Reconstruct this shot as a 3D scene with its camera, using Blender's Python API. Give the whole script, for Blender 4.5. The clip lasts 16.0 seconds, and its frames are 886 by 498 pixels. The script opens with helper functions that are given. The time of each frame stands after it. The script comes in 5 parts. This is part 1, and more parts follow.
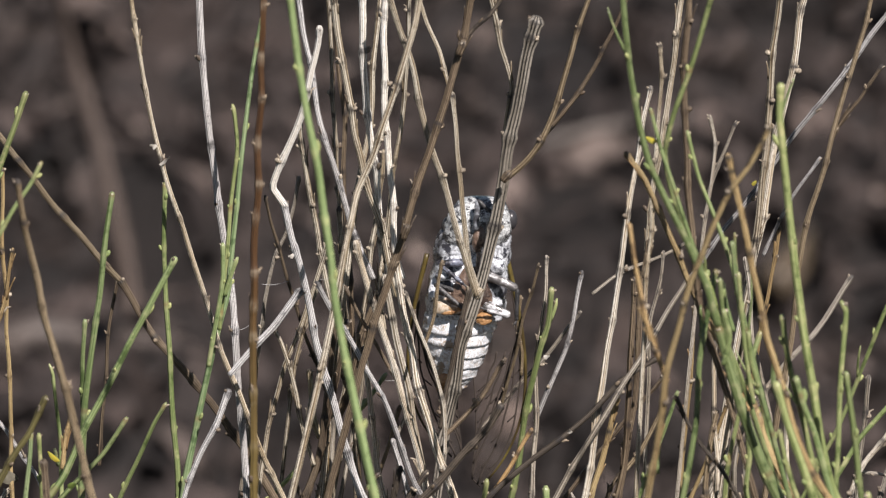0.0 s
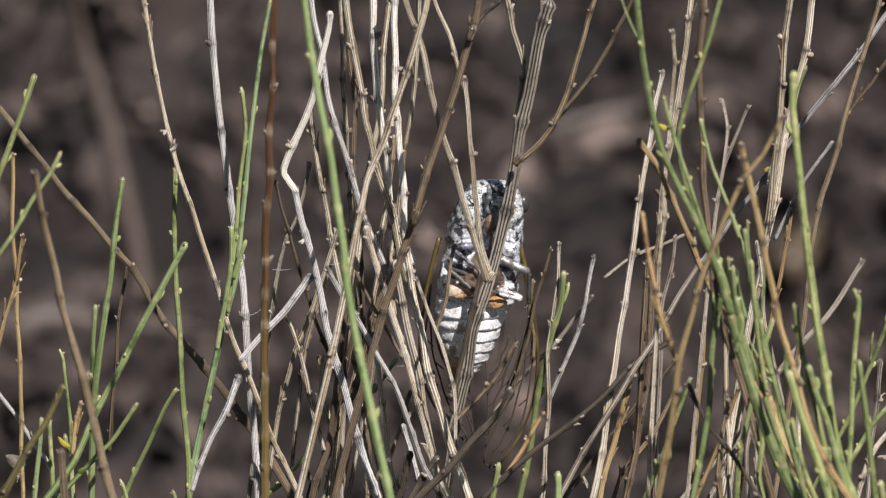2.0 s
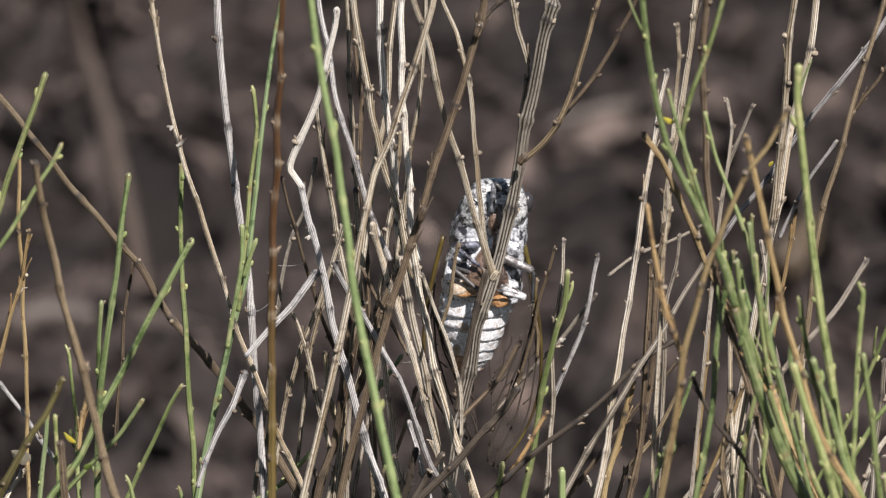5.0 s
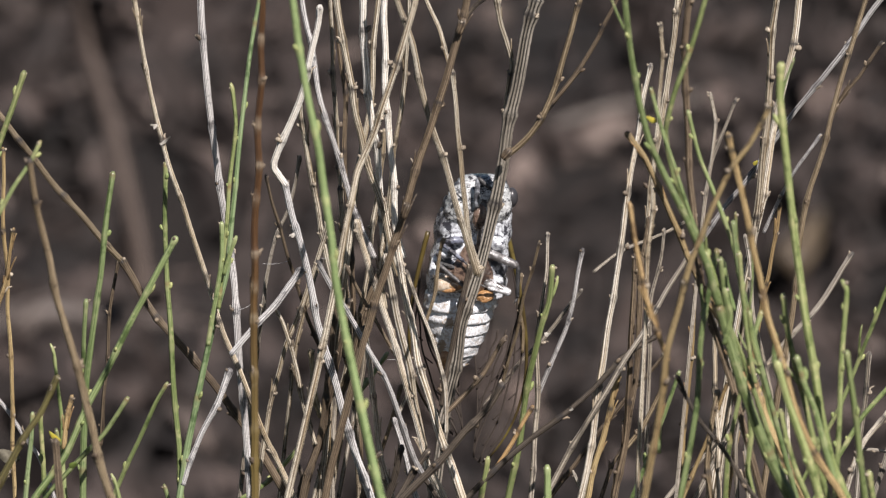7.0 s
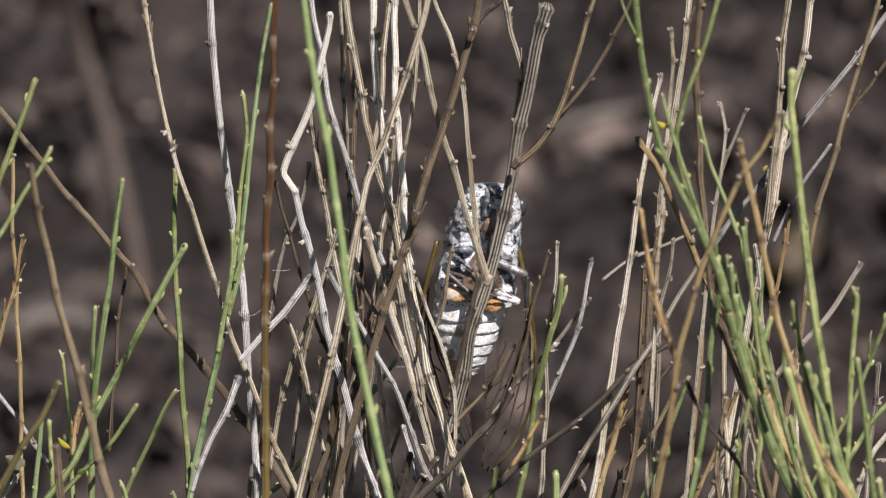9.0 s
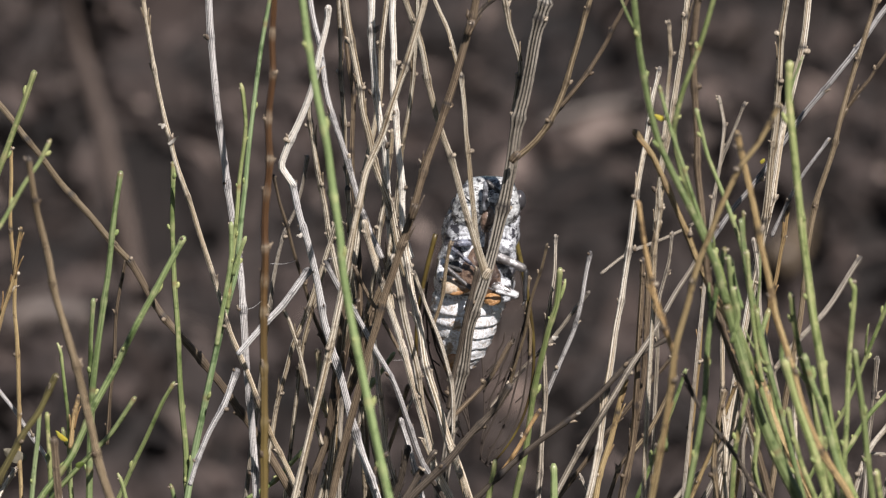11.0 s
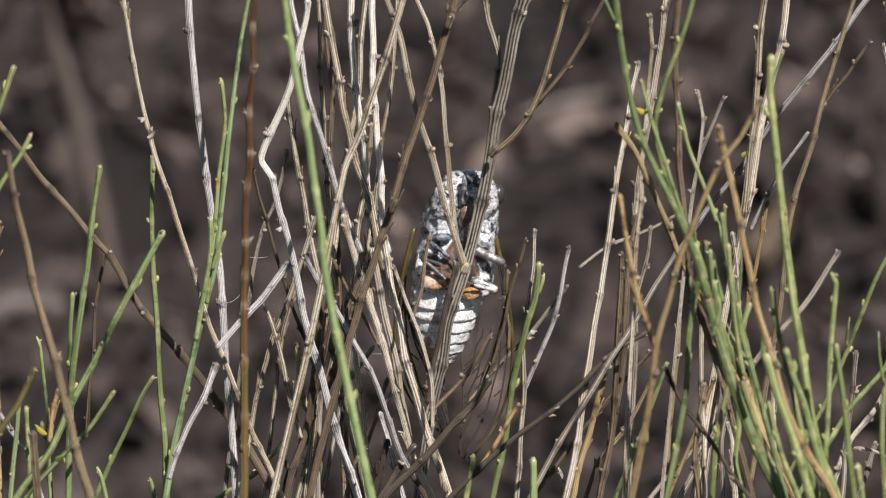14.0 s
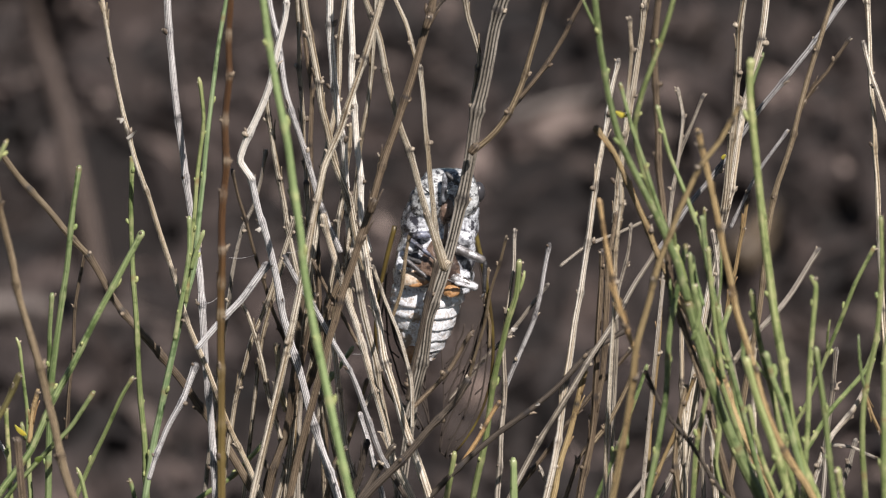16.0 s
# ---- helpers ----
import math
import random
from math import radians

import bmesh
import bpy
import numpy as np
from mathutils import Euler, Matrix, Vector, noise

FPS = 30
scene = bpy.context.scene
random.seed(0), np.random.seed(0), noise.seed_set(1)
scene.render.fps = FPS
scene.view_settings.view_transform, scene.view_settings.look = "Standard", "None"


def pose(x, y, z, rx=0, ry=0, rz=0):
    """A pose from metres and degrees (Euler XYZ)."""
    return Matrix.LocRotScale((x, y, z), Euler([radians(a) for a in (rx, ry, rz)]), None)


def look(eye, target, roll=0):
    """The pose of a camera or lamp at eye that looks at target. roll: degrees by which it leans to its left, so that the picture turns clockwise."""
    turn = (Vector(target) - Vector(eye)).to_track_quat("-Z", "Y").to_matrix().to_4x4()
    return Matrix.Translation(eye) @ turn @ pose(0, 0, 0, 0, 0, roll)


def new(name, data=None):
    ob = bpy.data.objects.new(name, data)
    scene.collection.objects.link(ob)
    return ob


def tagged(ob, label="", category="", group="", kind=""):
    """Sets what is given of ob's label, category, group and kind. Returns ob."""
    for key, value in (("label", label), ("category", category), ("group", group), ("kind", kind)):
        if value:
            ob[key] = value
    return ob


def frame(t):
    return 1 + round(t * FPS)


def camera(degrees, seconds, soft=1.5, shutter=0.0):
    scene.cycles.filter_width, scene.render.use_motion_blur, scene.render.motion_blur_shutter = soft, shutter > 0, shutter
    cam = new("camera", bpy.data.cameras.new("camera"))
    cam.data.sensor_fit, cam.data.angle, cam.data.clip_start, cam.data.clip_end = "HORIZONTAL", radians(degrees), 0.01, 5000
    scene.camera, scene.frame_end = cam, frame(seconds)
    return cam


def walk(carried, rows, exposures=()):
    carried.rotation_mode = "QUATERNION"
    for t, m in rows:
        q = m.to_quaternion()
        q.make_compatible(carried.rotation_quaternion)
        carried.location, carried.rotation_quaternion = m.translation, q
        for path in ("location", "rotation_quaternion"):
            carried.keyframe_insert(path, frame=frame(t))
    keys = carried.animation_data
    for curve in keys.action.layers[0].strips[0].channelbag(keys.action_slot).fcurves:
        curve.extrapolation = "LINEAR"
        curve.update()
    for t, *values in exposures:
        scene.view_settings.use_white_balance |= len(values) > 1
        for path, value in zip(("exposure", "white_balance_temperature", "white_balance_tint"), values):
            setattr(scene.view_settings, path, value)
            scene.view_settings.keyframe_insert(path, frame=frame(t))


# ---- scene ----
# A cicada on a dry broom shrub, filmed from 1.8 m with a long lens, leaning 14 degrees down.
TILT = 14.0
MID = 0.55          # height of the picture's middle at the cicada
REACH = 1.8         # camera to cicada
EYE = (0.0, -REACH * math.cos(radians(TILT)), MID + REACH * math.sin(radians(TILT)))

cam = camera(3.867, 16.0, soft=1.28)
cam.data.dof.use_dof = True
cam.data.dof.focus_distance = REACH + 0.018
cam.data.dof.aperture_fstop = 89.0


def aim(turn, tip):
    """Hand-held camera: it stands, and turns by small angles (thousandths of a degree)."""
    return pose(*EYE, 90 - TILT + tip / 1000, 0, turn / 1000)


walk(cam, [(t, aim(turn, tip)) for t, turn, tip in (
    (0, -35.8, 68.1), (0.5, -7.5, 54.8), (1, 13.3, 36.0), (1.5, 2.0, 13.2), (2, 9.5, 0.0), (2.5, 18.9, -7.5), (3, 28.4, -16.9), (3.5, 19.0, -20.7),
        (6, 0.0, -18.9), (6.5, 17.1, -15.0), (7, 19.0, -18.9), (7.5, 50.9, -22.7), (8, 30.2, -28.4), (8.5, 26.5, -7.5), (9, 0.0, 0.0), (11.5, -33.9,
        -43.4), (12, -66.0, -60.4), (12.5, -56.6, -69.8), (13, -58.6, -69.9), (13.5, -109.5, -69.9), (14, -130.4, -60.4), (14.5, -96.3, -49.1), (15,
        -111.4, -41.4), (15.5, -156.8, -83.1), (16, -192.7, -52.8)
)])

# ---- light ----
SUN = Vector((0.30, -0.63, 0.72)).normalized()
world = bpy.data.worlds.new("daylight")
scene.world = world
world.use_nodes = True
sky = world.node_tree.nodes.new("ShaderNodeTexSky")
sky.sky_type = "NISHITA"
sky.sun_disc = False
sky.sun_elevation = math.asin(SUN.z)
sky.sun_rotation = math.atan2(SUN.x, SUN.y)
world.node_tree.links.new(sky.outputs[0], world.node_tree.nodes["Background"].inputs[0])
world.node_tree.nodes["Background"].inputs[1].default_value = 0.034
sun = new("sun", bpy.data.lights.new("sun", "SUN"))
sun.data.energy, sun.data.angle, sun.data.color = 5.0, radians(0.5), (1.0, 0.925, 0.888)
sun.matrix_world = look(tuple(SUN * 10), (0, 0, 0))
scene.view_settings.exposure = 0.335


# ---- materials ----
class Nodes:
    """A short way to write a node material."""

    def __init__(self, name):
        self.mat = bpy.data.materials.new(name)
        self.mat.use_nodes = True
        self.tree = self.mat.node_tree
        self.shader = self.tree.nodes["Principled BSDF"]

    def add(self, kind, **inputs):
        n = self.tree.nodes.new("ShaderNode" + kind)
        for key, value in inputs.items():
            n.inputs[key.replace("_", " ")].default_value = value
        return n

    def link(self, a, b):
        self.tree.links.new(a, b)

    def mapped(self, source, scale):
        m = self.add("Mapping", Scale=scale)
        self.link(source, m.inputs["Vector"])
        return m.outputs[0]

    def noise(self, vector, scale, detail=4.0, rough=0.6):
        n = self.add("TexNoise", Scale=scale, Detail=detail, Roughness=rough)
        self.link(vector, n.inputs["Vector"])
        return n.outputs["Fac"]

    def ramp(self, fac, *stops):
        r = self.add("ValToRGB")
        el = r.color_ramp.elements
        while len(el) < len(stops):
            el.new(0.5)
        for e, (p, c) in zip(el, stops):
            e.position = p
            e.color = (*c, 1) if not isinstance(c, float) else (c, c, c, 1)
        self.link(fac, r.inputs[0])
        return r.outputs[0]

    def mix(self, fac, a, b, how="MIX"):
        m = self.add("MixRGB")
        m.blend_type = how
        for sock, v in zip(m.inputs, (fac, a, b)):
            if isinstance(v, (int, float)):
                sock.default_value = v
            elif isinstance(v, tuple):
                sock.default_value = (*v, 1)
            else:
                self.link(v, sock)
        return m.outputs[0]

    def math(self, how, a, b=0.0, c=0.0):
        m = self.add("Math")
        m.operation = how
        for sock, v in zip(m.inputs, (a, b, c)):
            if isinstance(v, (int, float)):
                sock.default_value = v
            else:
                self.link(v, sock)
        return m.outputs[0]

    def bump(self, height, strength, distance):
        b = self.add("Bump", Strength=strength, Distance=distance)
        self.link(height, b.inputs["Height"])
        self.link(b.outputs[0], self.shader.inputs["Normal"])

    def done(self, color, rough, **extra):
        for key, v in (("Base Color", color), ("Roughness", rough)):
            if isinstance(v, (int, float)):
                self.shader.inputs[key].default_value = v
            elif isinstance(v, tuple):
                self.shader.inputs[key].default_value = (*v, 1)
            else:
                self.link(v, self.shader.inputs[key])
        for key, v in extra.items():
            self.shader.inputs[key.replace("_", " ")].default_value = v
        return self.mat


def bark(name, light, mid, groove, stain, rough=0.6, stained=0.62, lined=1.0, low=None, dull=0.64, band=(0.03, 0.026, 0.026)):
    """Dry or living stem: pale ribs with dark lines between them, streaks, blotches, and a tint of its own for each stem."""
    n = Nodes(name)
    uv = n.add("TexCoord").outputs["UV"]
    ob = n.add("TexCoord").outputs["Object"]
    who = n.add("ObjectInfo").outputs["Random"]
    split = n.add("SeparateXYZ")
    n.link(uv, split.inputs[0])
    hump = n.math("MULTIPLY_ADD", n.math("COSINE", n.math("MULTIPLY", split.outputs[0], 2 * math.pi)), 0.5, 0.5)
    wave = n.math("POWER", hump, 3.0)
    streak = n.noise(n.mapped(uv, (2.0, 45, 1)), 1.0, 4, 0.65)
    fine = n.noise(n.mapped(uv, (6.0, 120, 1)), 1.0, 4, 0.7)
    broken = n.noise(n.mapped(uv, (0.9, 70, 1)), 1.0, 3, 0.6)
    grain = n.noise(n.mapped(uv, (9.0, 620, 1)), 1.0, 3, 0.65)
    blotch = n.noise(ob, 330, 4, 0.7)
    speck = n.noise(ob, 1900, 3, 0.6)
    wide = n.noise(ob, 75, 3, 0.6)
    thin = min(1.0, lined)
    col = n.ramp(streak, (0.40, mid), (0.53, light))
    col = n.mix(n.ramp(wide, (0.44, 0.0), (0.68, 0.75)), col, mid)
    col = n.mix(n.math("MULTIPLY", hump, 0.3 * thin), col, mid)
    col = n.mix(n.ramp(fine, (0.36, 0.95 * thin), (0.43, 0.0)), col, groove)
    col = n.mix(n.ramp(grain, (0.31, 0.8 * thin), (0.38, 0.0)), col, groove)
    col = n.mix(n.ramp(speck, (0.33, 0.5 * thin), (0.45, 0.0)), col, groove)
    col = n.mix(n.math("MULTIPLY", wave, n.ramp(broken, (0.36, 0.25 * lined), (0.56, 1.15 * lined))), col, groove)
    if lined > 0.6:      # old bark left on in flakes
        flake = n.noise(n.mapped(uv, (0.55, 42, 1)), 1.0, 5, 0.7)
        col = n.mix(n.ramp(flake, (0.62, 0.0), (0.65, 0.8)), col, tuple(0.55 * g + 0.22 * m for g, m in zip(groove, mid)))
    if lined < 0.4:
        col = n.mix(n.ramp(blotch, (0.36, 0.75), (0.45, 0.0)), col, groove)
        col = n.mix(n.ramp(speck, (0.60, 0.0), (0.68, 0.5)), col, stain)
    col = n.mix(n.ramp(blotch, (stained, 0.0), (stained + 0.07, 0.85)), col, stain)
    scar_shade_uv = n.add("UVMap")
    scar_shade_uv.uv_map = "Wear"
    ring = n.add("SeparateXYZ")
    n.link(scar_shade_uv.outputs[0], ring.inputs[0])
    col = n.mix(n.math("MULTIPLY", ring.outputs[0], n.ramp(speck, (0.35, 0.85), (0.6, 0.3))), col, stain)
    # bands beside nodes: scars, and on dry stems neighbours' cast shadows put into the colour
    col = n.mix(n.math("MULTIPLY", ring.outputs[1], n.ramp(speck, (0.3, 1.0), (0.7, 0.7))), col, band)
    if low:
        height = n.add("SeparateXYZ")
        n.link(ob, height.inputs[0])
        col = n.mix(n.ramp(height.outputs[2], (0.540, 0.9), (0.566, 0.0)), col, low)
    col = n.mix(1.0, col, n.ramp(who, (0.0, dull), (1.0, 1.1)), "MULTIPLY")
    if stain[1] > stain[2] * 1.5:      # living stems differ in hue
        col = n.mix(1.0, col, n.ramp(n.math("FRACT", n.math("MULTIPLY", who, 7.3)), (0.0, (0.90, 0.99, 0.91)), (1.0, (1.04, 1.0, 0.88))), "MULTIPLY")
    n.bump(n.mix(0.5, streak, n.mix(0.5, fine, grain)), 0.3 + 0.5 * thin, 0.00018)
    return n.done(col, rough)


MATS = {
    "tan": bark("dry_tan_stem", (0.93, 0.86, 0.71), (0.41, 0.32, 0.20), (0.095, 0.066, 0.038), (0.06, 0.045, 0.034), 0.5, lined=1.15),
    "white": bark("bleached_stem", (0.95, 0.91, 0.81), (0.58, 0.485, 0.34), (0.15, 0.105, 0.065), (0.05, 0.042, 0.04), 0.5, stained=0.68, dull=0.8, lined=1.05),
    "chalk": bark("chalk_white_stem", (0.97, 0.95, 0.89), (0.90, 0.85, 0.74), (0.20, 0.15, 0.10), (0.05, 0.042, 0.04), 0.5, stained=0.70, lined=0.75, dull=0.92),
    "cream": bark("cream_stub", (0.70, 0.60, 0.46), (0.54, 0.42, 0.28), (0.25, 0.17, 0.1), (0.12, 0.08, 0.05)),
    "silver": bark("silver_weathered_stem", (0.84, 0.82, 0.80), (0.50, 0.48, 0.46), (0.085, 0.078, 0.08), (0.04, 0.04, 0.048), 0.5, stained=0.61, lined=1.1),
    "frost": bark("silver_white_stem", (0.95, 0.94, 0.92), (0.72, 0.70, 0.68), (0.12, 0.11, 0.11), (0.05, 0.05, 0.06), 0.42, stained=0.64, lined=1.2, dull=0.9),
    "grey": bark("grey_weathered_stem", (0.68, 0.62, 0.53), (0.35, 0.30, 0.225), (0.07, 0.055, 0.042), (0.045, 0.04, 0.04), lined=1.1),
    "ribbed": bark("grey_brown_ribbed_stem", (0.56, 0.51, 0.435), (0.26, 0.225, 0.18), (0.02, 0.02, 0.017), (0.04, 0.034, 0.03), 0.5, stained=0.66, lined=1.5),
    "brown": bark("brown_stem", (0.315, 0.243, 0.162), (0.125, 0.09, 0.058), (0.045, 0.031, 0.021), (0.03, 0.022, 0.018), 0.5),
    "ochre": bark("ochre_stem", (0.40, 0.32, 0.21), (0.18, 0.136, 0.082), (0.075, 0.05, 0.026), (0.045, 0.03, 0.02), 0.45),
    "red": bark("red_brown_stem", (0.215, 0.112, 0.048), (0.105, 0.052, 0.025), (0.045, 0.024, 0.014), (0.36, 0.29, 0.21), 0.3, stained=0.64, lined=0.8, band=(0.34, 0.27, 0.19), low=(0.235, 0.175, 0.062)),
    "orange": bark("orange_dry_stem", (0.66, 0.47, 0.265), (0.41, 0.262, 0.13), (0.10, 0.06, 0.03), (0.11, 0.065, 0.04), 0.5, stained=0.58, lined=0.7),
    "olive": bark("olive_stem", (0.17, 0.14, 0.06), (0.085, 0.065, 0.03), (0.05, 0.04, 0.018), (0.04, 0.028, 0.016), 0.4, lined=0.5),
    "dark": bark("dark_stem", (0.15, 0.12, 0.09), (0.08, 0.062, 0.046), (0.025, 0.02, 0.016), (0.02, 0.016, 0.014)),
    "green": bark("green_stem", (0.37, 0.42, 0.212), (0.168, 0.22, 0.084), (0.058, 0.09, 0.030), (0.44, 0.43, 0.245), 0.3, 0.58, 0.28, dull=0.64, band=(0.26, 0.19, 0.10)),
    "teal": bark("blue_green_stem", (0.36, 0.44, 0.265), (0.165, 0.235, 0.115), (0.07, 0.115, 0.048), (0.36, 0.39, 0.23), 0.32, 0.60, 0.28, band=(0.26, 0.19, 0.10)),
    "lime": bark("bright_green_stem", (0.33, 0.395, 0.20), (0.19, 0.245, 0.108), (0.11, 0.155, 0.06), (0.42, 0.43, 0.22), 0.32, 0.60, 0.28, dull=0.8, band=(0.36, 0.35, 0.18)),
}


# ---- building helpers ----
def mesh_of(name, verts, faces, uvs=None, scar_shade=None):
    me = bpy.data.meshes.new(name)
    me.from_pydata(verts, [], faces)
    if uvs is not None:
        layer = me.uv_layers.new(name="UVMap")
        for loop in me.loops:
            layer.data[loop.index].uv = uvs[loop.vertex_index]
    if scar_shade is not None:
        layer = me.uv_layers.new(name="Wear")
        for loop in me.loops:
            layer.data[loop.index].uv = scar_shade[loop.vertex_index]
    me.polygons.foreach_set("use_smooth", [True] * len(me.polygons))
    me.update()
    return me


def thing(name, x, y, z, label, category, group="", kind=""):
    ob = new(name)
    ob.empty_display_size = 0.01
    ob.location = (x, y, z)
    return tagged(ob, label, category, group, kind)


def child(name, me, mat, parent, label=""):
    ob = new(name, me)
    if mat and not me.materials:
        me.materials.append(mat)
    ob.parent = parent
    if label:
        ob["label"] = label
    return ob


def spline(points, step):
    """Catmull-Rom through the points, in pieces of about step."""
    p = [points[0] * 2 - points[1], *points, points[-1] * 2 - points[-2]]
    crisp = 0.62    # under 1: straighter between the points, a crisper bend at each
    out = []
    for i in range(1, len(p) - 2):
        a, b, c, d = p[i - 1], p[i], p[i + 1], p[i + 2]
        n = max(2, int((c - b).length / step))
        for k in range(n):
            t = k / n
            u, v = (c - a) * 0.5 * crisp, (d - b) * 0.5 * crisp
            h = (2 * t ** 3 - 3 * t * t + 1, t ** 3 - 2 * t * t + t, -2 * t ** 3 + 3 * t * t, t ** 3 - t * t)
            out.append(b * h[0] + u * h[1] + c * h[2] + v * h[3])
    out.append(points[-1].copy())
    return out


def tube(path, radius, sides, ribs=0, depth=0.0, twist=0.0, flat=1.0, uneven=0.0):
    """Verts, faces and uvs of a tube along path; radius(i, s) in metres; ribs run along it."""
    verts, faces, uvs = [], [], []
    s = 0.0
    for i, c in enumerate(path):
        if i:
            s += (c - path[i - 1]).length
        t = (path[min(i + 1, len(path) - 1)] - path[max(i - 1, 0)]).normalized()
        side = t.cross(Vector((0, 1, 0.001))).normalized()
        back = side.cross(t)
        r = radius(i, s)
        for k in range(sides):
            a = 2 * math.pi * k / sides + math.pi / 2
            phase = ribs * k / sides + twist
            cut = depth
            if uneven:      # ribs of unequal width that wander and shallow out
                phase += 0.28 * math.sin(4 * math.pi * k / sides + uneven * 3) + 0.3 * noise.noise(Vector((s * 70, uneven, 0)))
                cut *= 0.75 + 0.6 * noise.noise(Vector((s * 160, uneven, math.cos(a) * 1.5)))
            q = r * (1 - cut * (0.5 + 0.5 * math.cos(2 * math.pi * phase)) ** 2.2)
            verts.append(c + side * math.cos(a) * q + back * math.sin(a) * q * flat)
            uvs.append((phase, s))
    n = len(path)
    for i in range(n - 1):
        for k in range(sides):
            j = (k + 1) % sides
            faces.append((i * sides + k, i * sides + j, (i + 1) * sides + j, (i + 1) * sides + k))
    faces.append(tuple(range(sides - 1, -1, -1)))
    faces.append(tuple((n - 1) * sides + k for k in range(sides)))
    return verts, faces, uvs


# ---- shrubs ----
def bud_mesh(name, mat, long, wide, hook):
    path = [Vector((-wide * 0.5, 0, -long * 0.3)), Vector((wide * 0.1, 0, 0)), Vector((wide * 0.6, 0, long * 0.35)), Vector((wide * 0.8, 0, long * 0.7)), Vector((wide * (0.8 + hook), 0, long))]
    size = (0.5, 0.7, 0.78, 0.66, 0.3)
    me = mesh_of(name, *tube(path, lambda i, s: wide * size[i], 8))
    me.materials.append(mat)
    return me


def bud_mat(name, one, two):
    """Bud scales: one colour to another from bud to bud, speckled."""
    n = Nodes(name)
    ob = n.add("TexCoord").outputs["Object"]
    col = n.ramp(n.add("ObjectInfo").outputs["Random"], (0.0, one), (1.0, two))
    return n.done(n.mix(n.ramp(n.noise(ob, 3500, 3), (0.4, 0.55), (0.55, 0.0)), col, tuple(v * 0.3 for v in one)), 0.6)


PALE_BUD = bud_mat("pale_dry_bud", (0.10, 0.072, 0.05), (0.56, 0.48, 0.37))
BROWN_BUD = bud_mat("brown_dry_bud", (0.10, 0.07, 0.045), (0.34, 0.27, 0.19))
GREEN_BUD = bud_mat("green_bud", (0.24, 0.31, 0.11), (0.46, 0.48, 0.20))
BUDS = {}
for kind in MATS:
    if kind in ("green", "teal", "lime"):
        BUDS[kind] = [bud_mesh("bud", GREEN_BUD, 0.0013, 0.00042, 0.0), bud_mesh("bud", GREEN_BUD, 0.0008, 0.00042, 0.1)]
    else:
        mat = BROWN_BUD if kind in ("brown", "red", "dark", "olive", "ochre") else PALE_BUD
        BUDS[kind] = [bud_mesh("bud", mat, 0.00065, 0.0004, 0.5), bud_mesh("bud", mat, 0.00042, 0.0005, 0.2), bud_mesh("bud", mat, 0.0010, 0.0003, 1.0), bud_mesh("bud", mat, 0.00035, 0.00042, 0.6)]
SPURS = [bud_mesh("bud", PALE_BUD, 0.0022, 0.00022, 1.5), bud_mesh("bud", PALE_BUD, 0.0016, 0.00026, 2.5)]
GREENS = ("green", "teal", "lime")
rng = random.Random(7)


